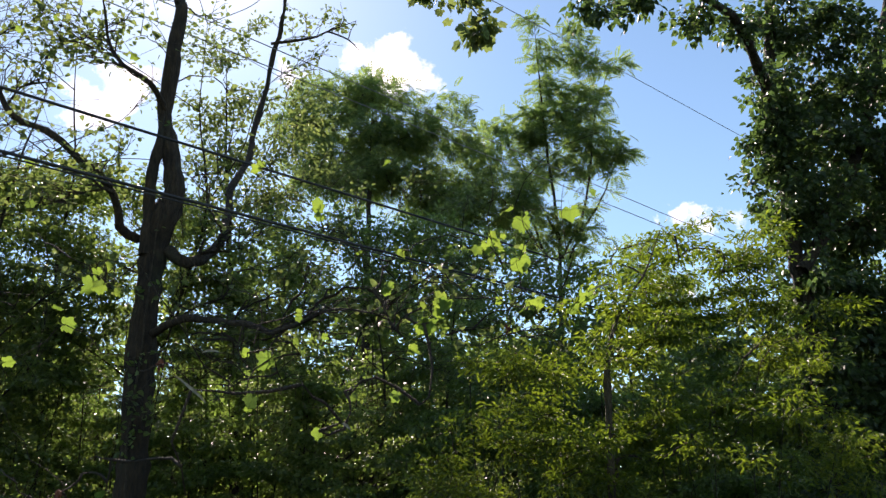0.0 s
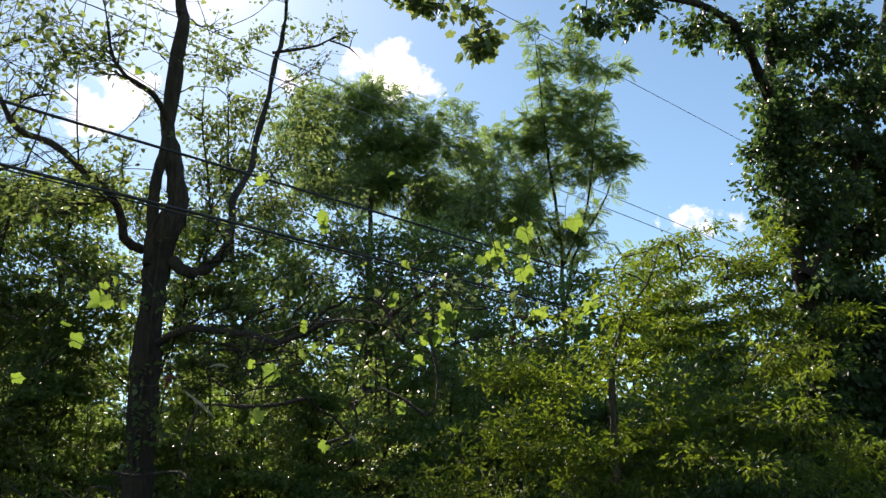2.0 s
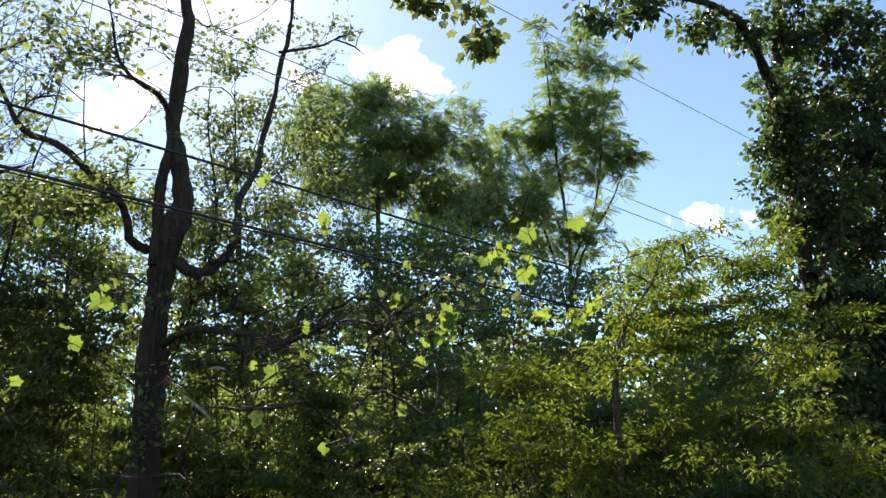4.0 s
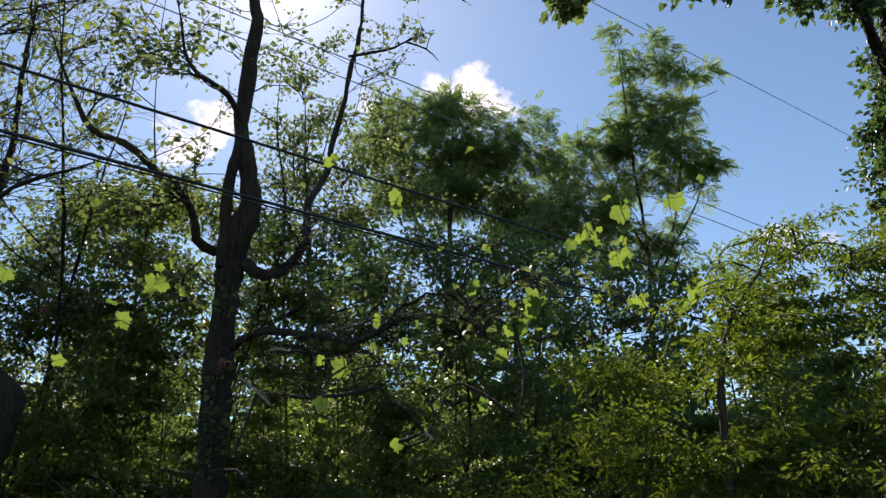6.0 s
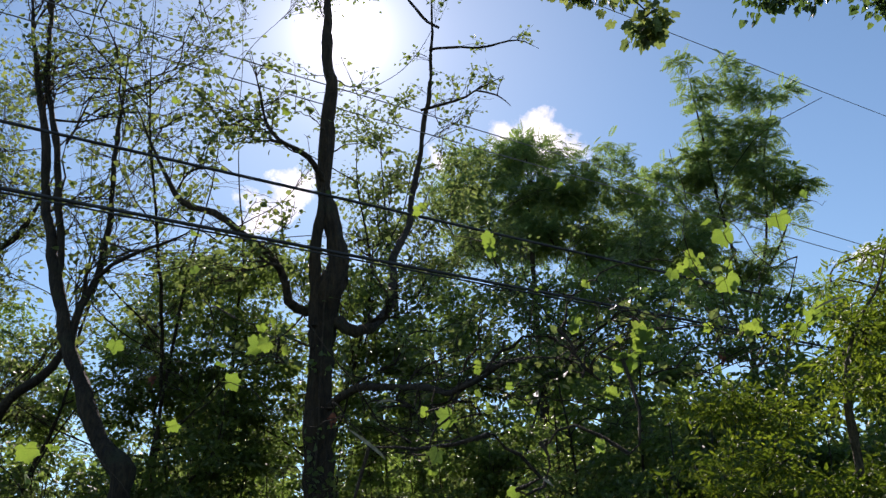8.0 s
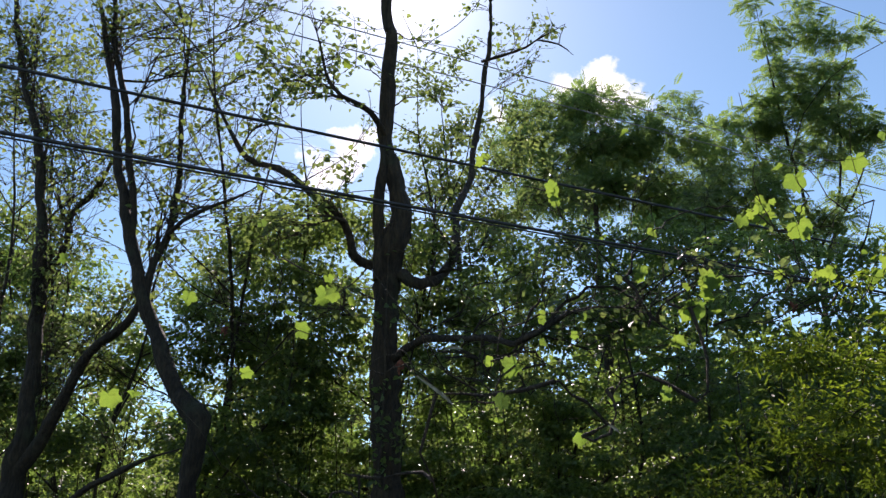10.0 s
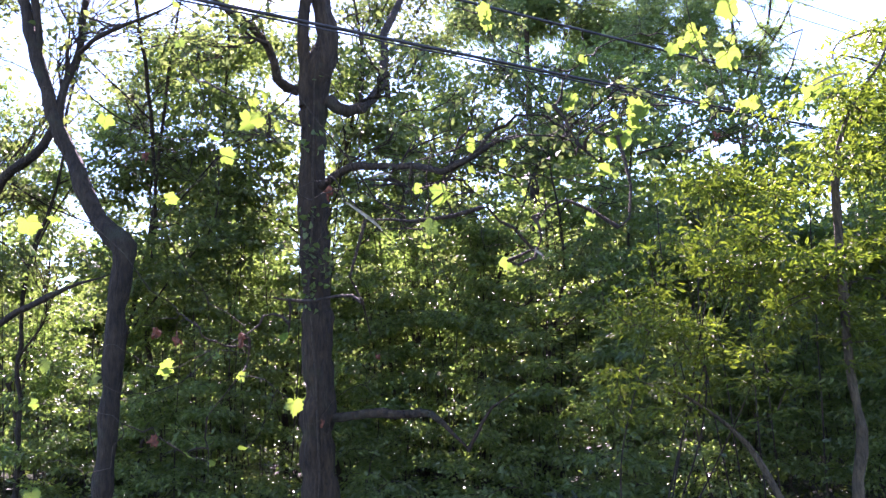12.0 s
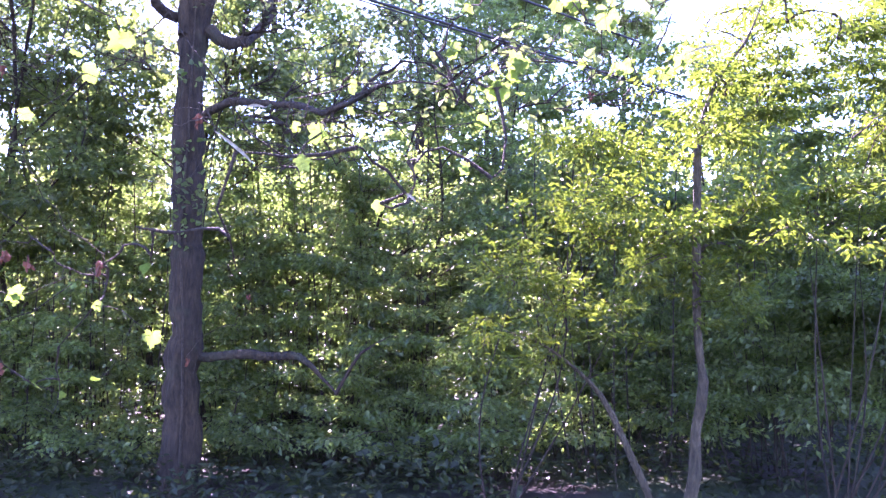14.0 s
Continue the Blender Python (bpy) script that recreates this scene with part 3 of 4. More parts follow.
SAP_CROWN = [(0.32, 5.70, 2.60, 0.36, 0.14), (0.88, 5.90, 2.56, 0.31, 0.17), (1.42, 6.20, 2.84, 0.41, 0.26), (0.26,
    5.50, 2.16, 0.31, 0.12), (0.68, 5.80, 2.09, 0.31, 0.17), (1.28, 6.20, 2.21, 0.44, 0.26), (0.46, 6.00, 1.66, 0.42,
    0.23), (1.15, 6.00, 1.69, 0.42, 0.21), (-0.08, 6.00, 1.35, 0.42, 0.21), (0.54, 5.90, 1.35, 0.31, 0.15)]
SAP_CROWN_E = [(2.00, 6.25, 3.08, 0.30, 0.16), (2.28, 6.30, 2.72, 0.30, 0.16), (1.77, 6.10, 2.76, 0.30, 0.15), (2.08, 6.20, 2.36,
    0.30, 0.15), (1.79, 6.30, 3.24, 0.28, 0.15), (2.43, 6.40, 3.41, 0.30, 0.17), (1.48, 6.00, 2.37, 0.28, 0.14), (2.59,
    6.00, 2.65, 0.28, 0.15), (2.98, 6.30, 3.05, 0.28, 0.16)]
SAP_CROWN_D = [(1.91, 6.30, 3.43, 0.34, 0.19), (2.22, 6.40, 3.14, 0.34, 0.21), (2.44, 6.60, 3.60, 0.32, 0.18), (1.82,
    6.20, 3.05, 0.26, 0.15), (2.21, 6.40, 2.79, 0.34, 0.19), (1.79, 6.30, 2.51, 0.30, 0.19)]
SAP_CROWN_B = [(1.49, 6.60, 3.75, 0.21, 0.16), (1.32, 6.50, 3.53, 0.20, 0.18), (1.75, 6.80, 3.61, 0.28, 0.19), (2.08,
    7.00, 3.61, 0.29, 0.19), (2.49, 7.10, 3.58, 0.34, 0.20), (1.89, 6.90, 3.84, 0.34, 0.19), (2.39, 7.10, 3.89, 0.35,
    0.22), (2.78, 7.10, 3.88, 0.25, 0.25), (1.54, 6.60, 3.31, 0.36, 0.20), (2.12, 6.90, 3.33, 0.42, 0.24), (2.62,
    7.00, 3.30, 0.38, 0.26), (1.64, 6.30, 2.79, 0.51, 0.23), (2.39, 6.80, 2.78, 0.45, 0.27), (2.89, 6.90, 2.88, 0.23,
    0.28), (2.03, 6.40, 2.34, 0.58, 0.27), (2.67, 6.50, 2.17, 0.38, 0.25), (1.24, 6.30, 2.06, 0.49, 0.24), (2.91,
    6.40, 1.91, 0.29, 0.18)]
SHRUB_FRONT = [(0.22, 5.90, 2.20, 0.35, 0.21), (0.51, 5.90, 2.66, 0.37, 0.14), (0.02, 5.80, 1.90, 0.41, 0.19), (0.67,
    6.10, 2.37, 0.36, 0.24), (0.78, 6.00, 1.86, 0.46, 0.19)]
IVY_TRUNK = [(3.16, 7.70, 0.35, 0.095), (3.33, 7.70, 1.74, 0.086), (3.35, 7.70, 2.88, 0.082), (3.31, 7.70, 3.95,
    0.073), (3.31, 7.70, 4.83, 0.066), (3.31, 7.70, 5.57, 0.059), (3.42, 7.70, 6.49, 0.052), (3.64, 7.70, 7.62,
    0.044), (4.01, 7.70, 9.24, 0.026)]
IVY_LIMB = [(3.28, 7.60, 5.21, 0.055), (3.04, 7.20, 5.61, 0.048), (2.72, 6.70, 5.79, 0.041), (2.27, 6.20, 5.76,
    0.029), (1.67, 5.70, 5.59, 0.022), (1.01, 5.20, 5.29, 0.016), (0.49, 4.80, 5.06, 0.011), (0.11, 4.50, 4.83,
    0.011)]
IVY_LIMB_R = [(3.30, 7.60, 3.76, 0.063), (3.96, 7.80, 4.67, 0.061), (4.53, 8.00, 5.89, 0.053), (4.93, 8.10, 6.99,
    0.044), (5.41, 8.20, 8.59, 0.033)]
IVY_CROWN = [(3.43, 7.60, 6.22, 0.23, 0.23), (3.75, 7.60, 6.28, 0.35, 0.35), (4.18, 7.60, 6.39, 0.41, 0.41), (3.24,
    7.60, 5.71, 0.15, 0.23), (3.60, 7.60, 5.70, 0.34, 0.28), (4.05, 7.60, 5.68, 0.45, 0.39), (3.24, 7.60, 5.30, 0.14,
    0.20), (3.68, 7.60, 5.13, 0.44, 0.33), (4.70, 7.90, 5.96, 0.47, 0.47), (4.47, 7.90, 5.06, 0.51, 0.46), (3.25,
    7.60, 4.67, 0.20, 0.33), (3.63, 7.60, 4.48, 0.38, 0.38), (4.26, 8.00, 4.32, 0.50, 0.50), (4.82, 8.00, 4.60, 0.51,
    0.68), (3.01, 7.60, 5.09, 0.10, 0.08)]
IVY_CROWN_LOW = [(3.33, 7.80, 4.16, 0.16, 0.27), (3.37, 7.80, 3.59, 0.19, 0.32), (3.73, 7.90, 3.72, 0.32, 0.38),
    (3.99, 7.90, 3.38, 0.43, 0.53), (4.35, 7.90, 3.05, 0.58, 0.63), (3.70, 7.90, 2.64, 0.47, 0.47), (4.16, 7.90, 2.13,
    0.56, 0.51), (3.71, 7.90, 1.84, 0.50, 0.30)]
IVY_OVER = [(2.76, 6.80, 5.92, 0.18, 0.21), (2.18, 6.30, 5.61, 0.26, 0.14), (1.84, 6.00, 5.34, 0.16, 0.10), (1.49,
    5.60, 5.29, 0.24, 0.12), (1.11, 5.30, 5.12, 0.16, 0.09), (1.71, 5.80, 5.82, 0.54, 0.18)]
OVER_TIP = [(0.24, 4.60, 4.57, 0.11, 0.12), (0.27, 4.60, 4.39, 0.08, 0.06), (0.04, 4.50, 4.65, 0.16, 0.07), (-0.13,
    4.40, 4.61, 0.09, 0.05)]
TALL_TRUNK = [(2.24, 19.00, 0.81, 0.071), (2.42, 19.00, 4.36, 0.061), (2.58, 19.00, 7.26, 0.045), (2.58, 19.00, 8.68,
    0.038), (2.47, 19.00, 10.16, 0.033), (2.40, 19.00, 11.72, 0.033), (2.35, 19.00, 14.02, 0.018)]
TALL_SIDE = [(2.56, 19.00, 7.40, 0.032), (3.19, 19.00, 8.66, 0.028), (3.48, 19.00, 9.83, 0.025), (3.65, 19.00, 11.05,
    0.025), (4.12, 19.00, 12.46, 0.020)]
TALL_SIDE_B = [(2.63, 19.00, 7.96, 0.029), (2.01, 19.00, 9.43, 0.026), (1.52, 19.00, 10.50, 0.022), (1.13, 19.00,
    11.21, 0.020)]
TALL_STEM = [(2.48, 19.00, 6.17, 0.031), (2.19, 19.00, 7.83, 0.028), (1.79, 19.00, 9.14, 0.025), (1.56, 19.00, 9.89,
    0.018)]
TALL_STEM_B = [(2.56, 19.00, 6.44, 0.031), (2.92, 19.00, 7.81, 0.028), (3.62, 19.00, 8.93, 0.023), (4.11, 19.00, 9.96,
    0.018)]
TALL_CROWN = [(2.15, 19.00, 14.00, 0.18, 0.21), (2.31, 19.00, 13.35, 0.29, 0.23), (2.46, 19.00, 12.72, 0.32, 0.20),
    (3.21, 19.00, 13.74, 0.23, 0.20), (3.52, 19.00, 13.39, 0.20, 0.17), (3.29, 19.00, 12.90, 0.38, 0.17), (3.98,
    19.00, 12.50, 0.32, 0.14), (4.50, 19.00, 12.69, 0.20, 0.10), (2.67, 19.00, 12.19, 0.51, 0.23), (3.44, 19.00,
    12.00, 0.43, 0.20), (3.68, 19.00, 11.44, 0.37, 0.17), (2.11, 19.00, 11.18, 0.42, 0.23), (2.76, 19.00, 11.47, 0.51,
    0.23), (1.41, 19.00, 11.20, 0.42, 0.17), (1.11, 19.00, 10.90, 0.34, 0.17), (3.07, 19.00, 10.75, 0.64, 0.25),
    (4.10, 19.00, 10.57, 0.36, 0.17), (4.34, 19.00, 10.22, 0.28, 0.14), (3.70, 19.00, 9.97, 0.47, 0.17)]
TALL_CROWN_D = [(4.08, 19.00, 9.58, 0.22, 0.11), (2.21, 19.00, 10.48, 0.70, 0.28), (1.23, 19.00, 10.35, 0.61, 0.28),
    (2.87, 19.00, 10.00, 0.55, 0.22), (1.89, 19.00, 9.73, 0.69, 0.28), (3.24, 19.00, 9.39, 0.41, 0.19)]
TALL_CROWN_B = [(-0.31, 18.50, 9.44, 0.54, 0.30), (0.50, 18.50, 9.56, 0.60, 0.30), (0.08, 18.50, 8.92, 0.73, 0.32),
    (1.02, 18.50, 8.96, 0.60, 0.29), (-0.59, 18.50, 8.65, 0.66, 0.32), (0.47, 18.50, 8.41, 0.73, 0.29), (1.81, 18.50,
    8.86, 0.60, 0.27), (1.39, 18.50, 8.45, 0.53, 0.26)]
BACK_TRUNK = [(-1.88, 17.50, 0.96, 0.090), (-1.84, 17.50, 4.24, 0.084), (-1.80, 17.50, 7.32, 0.068), (-1.75, 17.50,
    9.33, 0.050), (-1.69, 17.50, 11.19, 0.029)]
BACK_CROWN = [(-2.35, 17.50, 11.51, 0.79, 0.42), (-1.56, 17.50, 11.26, 0.79, 0.46), (-2.87, 17.50, 10.65, 0.65, 0.52),
    (-1.69, 17.50, 10.32, 0.97, 0.65), (-0.78, 17.50, 10.29, 0.71, 0.71), (0.14, 17.50, 10.84, 0.50, 0.52), (0.38,
    17.50, 9.96, 0.52, 0.45), (-2.96, 17.50, 9.37, 0.77, 0.58), (-1.68, 17.50, 9.19, 1.02, 0.57), (-0.54, 17.50, 9.15,
    0.64, 0.51)]
PALE_TRUNK = [(-3.18, 13.00, 1.15, 0.063), (-3.40, 13.00, 3.60, 0.053), (-3.57, 13.00, 5.90, 0.046), (-3.72, 13.00,
    7.61, 0.032), (-3.82, 13.00, 9.35, 0.017)]
PALE_CROWN = [(-3.93, 13.00, 9.47, 0.55, 0.40), (-3.39, 13.00, 8.78, 0.49, 0.49), (-4.06, 13.00, 8.47, 0.54, 0.49),
    (-3.06, 13.00, 7.90, 0.48, 0.48), (-3.71, 13.00, 7.51, 0.67, 0.43), (-4.13, 13.00, 6.60, 0.56, 0.42), (-2.92,
    13.00, 6.86, 0.66, 0.47), (-2.66, 13.00, 9.30, 0.50, 0.45), (-2.25, 13.00, 8.50, 0.48, 0.45), (-3.30, 13.00, 10.00,
    0.55, 0.40), (-2.45, 13.00, 7.70, 0.50, 0.42), (-1.90, 13.00, 7.10, 0.50, 0.40), (-4.45, 13.00, 9.90, 0.45, 0.40)]
THICKET_A = [(-4.66, 9.80, 3.42, 0.77, 0.29), (-5.41, 10.00, 2.61, 0.98, 0.59), (-4.36, 9.80, 2.25, 0.82, 0.70),
    (-4.88, 9.50, 1.20, 1.04, 0.67), (-4.13, 9.20, 0.28, 0.98, 0.58)]
THICKET_B = [(-3.24, 10.50, 3.46, 0.82, 0.48), (-3.13, 10.20, 2.33, 0.85, 0.59), (-2.91, 10.00, 1.17, 0.95, 0.70),
    (-2.63, 9.50, 0.25, 1.01, 0.59), (-2.46, 11.00, 4.27, 0.65, 0.43)]
THICKET_C = [(-1.72, 10.50, 3.22, 0.88, 0.54), (-1.70, 10.00, 2.17, 0.82, 0.57), (-1.30, 9.80, 1.17, 0.86, 0.67),
    (-1.36, 9.40, 0.26, 0.93, 0.58), (-1.02, 11.00, 4.37, 0.64, 0.43)]
THICKET_D = [(-0.31, 10.50, 3.53, 0.67, 0.47), (-0.37, 10.00, 2.53, 0.69, 0.50), (-0.25, 9.60, 1.52, 0.65, 0.54),
    (-0.20, 9.00, 0.54, 0.71, 0.60)]
THICKET_E = [(1.25, 10.50, 2.69, 0.98, 0.59), (1.16, 10.00, 1.64, 0.92, 0.55), (2.69, 10.00, 2.48, 0.92, 0.61), (2.53,
    9.60, 1.38, 0.87, 0.52), (3.15, 9.00, 1.60, 0.81, 0.65)]
THICKET_I = [(2.62, 9.00, 1.60, 0.76, 0.49), (3.30, 8.60, 1.79, 0.72, 0.61), (2.64, 8.40, 0.90, 0.69, 0.40), (3.26,
    8.20, 0.81, 0.67, 0.53), (2.06, 9.00, 0.85, 0.59, 0.32), (1.35, 9.50, 0.71, 0.69, 0.34), (0.49, 9.50, 0.59, 0.64,
    0.35)]
THICKET_P = [(-5.23, 9.60, 5.69, 0.46, 0.36), (-4.51, 9.60, 5.59, 0.46, 0.36), (-5.06, 9.60, 4.94, 0.46, 0.36), (-4.35, 9.60, 4.78, 0.46, 0.36),
    (-3.85, 9.60, 5.57, 0.46, 0.36), (-4.83, 9.60, 4.23, 0.46, 0.36), (-4.18, 9.60, 4.14, 0.46, 0.36), (-3.08, 9.60, 5.11, 0.46, 0.36),
    (-5.26, 9.60, 4.45, 0.46, 0.36), (-3.75, 9.60, 4.27, 0.46, 0.36)]
THICKET_Q = [(-3.20, 10.20, 4.79, 0.46, 0.34), (-2.79, 10.20, 4.56, 0.46, 0.34), (-2.38, 10.20, 5.08, 0.46, 0.34), (-3.26, 10.20, 4.13, 0.46, 0.34),
    (-2.55, 10.20, 4.04, 0.46, 0.34), (-1.94, 10.20, 4.76, 0.46, 0.34), (-1.64, 10.20, 4.24, 0.46, 0.34)]
THICKET_F = [(-5.82, 10.00, 4.44, 0.80, 0.65), (-4.62, 9.60, 3.67, 0.73, 0.60), (-4.93, 9.20, 2.99, 0.88, 0.50),
    (-4.50, 10.20, 4.66, 0.43, 0.58), (-5.65, 9.00, 2.88, 0.50, 0.37)]
THICKET_G = [(-6.77, 12.00, 6.55, 1.01, 0.55), (-5.58, 12.00, 6.68, 0.63, 0.63), (-7.63, 12.00, 5.88, 0.64, 0.46),
    (-5.47, 11.50, 5.48, 0.75, 0.50)]
THICKET_J = [(-7.41, 10.00, 2.48, 0.71, 0.43), (-6.99, 9.60, 1.63, 0.74, 0.47), (-6.73, 9.20, 0.88, 0.76, 0.44),
    (-5.85, 10.00, 2.39, 0.62, 0.41), (-5.71, 9.80, 1.44, 0.60, 0.47), (-5.46, 9.40, 0.64, 0.69, 0.38)]
THICKET_H = [(-7.47, 9.00, 3.06, 0.79, 0.33), (-8.04, 10.50, 4.29, 0.55, 0.47), (-9.10, 10.50, 4.88, 0.66, 0.49),
    (-9.14, 9.50, 4.02, 0.82, 0.89), (-10.43, 10.50, 6.28, 1.06, 1.06)]
BENT_CROWN = [(-5.79, 7.60, 7.83, 0.74, 0.54), (-5.18, 7.80, 7.34, 0.59, 0.53), (-5.28, 7.70, 6.25, 0.50, 0.44),
    (-6.50, 7.60, 7.82, 0.55, 0.62), (-4.52, 7.50, 6.14, 0.42, 0.36), (-5.93, 7.60, 9.42, 1.15, 0.64), (-4.47, 7.80,
    7.66, 0.46, 0.59), (-4.73, 7.90, 9.35, 0.85, 0.64)]
BENT_CROWN_B = [(-5.06, 7.90, 5.75, 0.56, 0.31), (-4.32, 7.80, 5.79, 0.48, 0.30), (-4.16, 8.20, 5.33, 0.49, 0.28),
    (-5.06, 8.20, 5.26, 0.57, 0.28), (-3.69, 8.30, 5.79, 0.38, 0.31), (-5.44, 7.80, 5.35, 0.49, 0.37), (-4.31, 7.90,
    6.77, 0.45, 0.38), (-4.08, 8.00, 8.04, 0.47, 0.40), (-3.71, 8.30, 6.37, 0.32, 0.32)]
FORK_CROWN_B = [(-7.15, 8.30, 7.00, 0.50, 0.43), (-6.86, 8.20, 5.37, 0.53, 0.33), (-6.21, 8.10, 6.18, 0.47, 0.40),
    (-7.99, 8.50, 6.51, 0.51, 0.44), (-7.64, 8.60, 4.40, 0.54, 0.34), (-6.64, 8.40, 4.11, 0.45, 0.32), (-5.74, 8.00,
    4.42, 0.42, 0.30), (-7.49, 8.50, 8.04, 0.46, 0.46), (-7.38, 8.50, 3.61, 0.51, 0.32)]
FORK_CROWN = [(-8.07, 8.20, 8.61, 0.69, 0.69), (-7.81, 8.40, 7.34, 0.59, 0.59), (-7.06, 8.20, 6.06, 0.55, 0.48),
    (-7.00, 8.00, 4.96, 0.51, 0.38), (-8.79, 8.20, 7.67, 0.68, 1.21), (-8.51, 8.20, 10.71, 1.16, 0.83), (-6.16, 7.90,
    4.43, 0.49, 0.24), (-5.24, 7.80, 4.80, 0.42, 0.36)]
SYC_CROWN = [(-4.10, 7.90, 6.72, 0.57, 0.51), (-3.66, 8.10, 7.29, 0.46, 0.52), (-3.43, 8.20, 5.23, 0.36, 0.30),
    (-4.07, 7.70, 4.85, 0.40, 0.23), (-2.12, 8.60, 4.94, 0.48, 0.36), (-2.87, 8.60, 9.45, 0.94, 0.58)]
PLUME_TREE = [(-2.42, 12.50, 5.98, 0.71, 0.44), (-1.36, 12.50, 5.95, 0.80, 0.44), (-0.29, 12.50, 5.82, 0.79, 0.44),
    (0.58, 12.50, 5.70, 0.62, 0.40), (-2.05, 12.50, 5.23, 0.70, 0.44), (-0.83, 12.50, 5.10, 0.78, 0.43), (0.30, 12.50,
    4.98, 0.69, 0.39), (1.32, 11.50, 4.84, 0.48, 0.32), (-3.02, 12.50, 5.53, 0.53, 0.44)]
TALL_CROWN_C = [(2.74, 19.00, 8.10, 0.67, 0.40), (1.94, 19.00, 8.12, 0.67, 0.34), (3.53, 19.00, 7.93, 0.47, 0.40),
    (4.42, 19.00, 7.48, 0.53, 0.40), (5.29, 19.00, 6.90, 0.53, 0.39)]
SYC_CROWN_D = [(-4.18, 7.60, 6.16, 0.41, 0.35), (-3.78, 7.80, 6.47, 0.36, 0.36), (-3.40, 8.00, 6.79, 0.31, 0.37),
    (-4.13, 7.50, 5.28, 0.39, 0.33), (-3.74, 7.80, 5.10, 0.34, 0.29), (-3.26, 8.00, 5.96, 0.30, 0.30), (-2.70, 9.00,
    7.18, 0.35, 0.35), (-2.87, 9.00, 7.66, 0.35, 0.28), (-4.15, 7.60, 6.84, 0.42, 0.30), (-3.34, 8.00, 4.98, 0.35,
    0.29), (-2.25, 8.60, 4.61, 0.43, 0.24), (-1.89, 11.00, 8.87, 0.51, 0.26), (-2.29, 8.20, 5.06, 0.36, 0.34), (-2.07, 8.20, 5.58, 0.34,
    0.36), (-2.50, 8.20, 4.70, 0.36, 0.28), (-1.86, 8.20, 4.92, 0.38, 0.32), (-2.30, 8.20, 6.35, 0.34, 0.34)]
SYC_CROWN_B = [(-3.92, 7.80, 4.74, 0.45, 0.34), (-3.48, 7.90, 5.52, 0.35, 0.35), (-3.47, 7.60, 4.01, 0.48, 0.32),
    (-2.36, 7.90, 3.79, 0.49, 0.27), (-1.68, 7.60, 3.58, 0.47, 0.31), (-0.94, 7.20, 3.35, 0.44, 0.25), (-2.19, 7.80,
    3.21, 0.48, 0.21), (-2.92, 8.00, 2.83, 0.43, 0.27), (-1.40, 8.00, 4.08, 0.45, 0.28)]
SYC_CROWN_C = [(0.06, 6.40, 3.49, 0.49, 0.16), (0.46, 6.00, 3.18, 0.41, 0.16), (0.71, 5.90, 3.40, 0.25, 0.20), (-0.40,
    6.60, 3.32, 0.41, 0.18), (0.25, 6.00, 2.89, 0.32, 0.12)]
LEAF_CLUSTER_A = [(-0.76, 4.95, 3.50, 2), (0.02, 4.90, 2.84, 2), (-1.74, 3.85, 2.50, 2), (-1.13, 5.37, 2.61, 2),
    (-1.34, 5.65, 2.72, 1), (-0.67, 4.60, 2.07, 1), (-0.33, 5.00, 3.79, 1), (0.52, 5.20, 3.45, 2), (0.52, 5.20, 3.27,
    1), (1.04, 5.40, 3.72, 1), (0.85, 5.30, 3.55, 2), (-2.97, 4.20, 2.39, 2), (-2.51, 3.80, 2.29, 1), (-3.63, 4.50,
    3.32, 1), (-1.94, 3.75, 2.31, 1), (-2.27, 4.32, 1.64, 2), (-0.37, 5.25, 3.02, 1), (0.36, 5.20, 2.92, 1), (-1.04,
    5.80, 3.03, 1), (-1.20, 5.20, 2.27, 1), (-0.54, 4.82, 2.29, 1), (-0.27, 4.80, 2.27, 1)]
LEAF_CLUSTER_B = [(-0.09, 5.00, 2.74, 2), (-1.87, 4.40, 2.94, 1), (-1.83, 4.40, 2.85, 1), (-0.26, 5.20, 3.26, 1),
    (-0.76, 5.35, 2.75, 1), (-1.22, 5.30, 3.96, 1), (-0.53, 5.18, 3.25, 1), (-2.62, 4.30, 2.91, 2), (-2.88, 5.40,
    4.07, 1), (-3.06, 5.80, 5.50, 1), (0.29, 5.40, 3.37, 2), (0.95, 5.50, 3.01, 2), (0.51, 5.40, 2.90, 1), (-2.55,
    4.88, 3.54, 1), (-1.96, 4.60, 2.91, 2), (-1.22, 5.20, 3.87, 1), (-1.11, 5.40, 4.81, 1), (-2.03, 5.00, 4.63, 1),
    (-2.79, 4.90, 4.81, 1), (0.32, 5.30, 3.38, 1), (0.49, 5.20, 3.18, 2), (0.96, 5.40, 3.04, 1)]
LEAF_CLUSTER_C = [(0.81, 5.30, 2.88, 2), (-0.34, 5.20, 3.05, 1), (-0.89, 4.00, 2.16, 1), (-2.07, 4.00, 2.37, 1),
    (-1.90, 4.30, 1.59, 1), (-2.44, 5.10, 1.74, 1), (-1.70, 4.40, 1.77, 1), (-3.17, 4.60, 1.71, 1), (-2.89, 4.20,
    1.51, 1), (-3.02, 4.80, 1.63, 1), (-1.55, 4.10, 1.46, 1), (-2.28, 4.50, 1.23, 1), (-1.81, 4.15, 1.27, 1), (-2.24,
    4.65, 1.19, 1), (-2.98, 4.30, 1.09, 1), (-0.00, 5.00, 2.87, 2), (0.31, 5.30, 3.31, 2), (0.42, 5.20, 2.95, 1),
    (0.60, 5.30, 2.90, 2), (0.93, 5.40, 2.97, 2), (-0.13, 5.00, 2.73, 2), (-0.36, 5.22, 3.01, 1)]
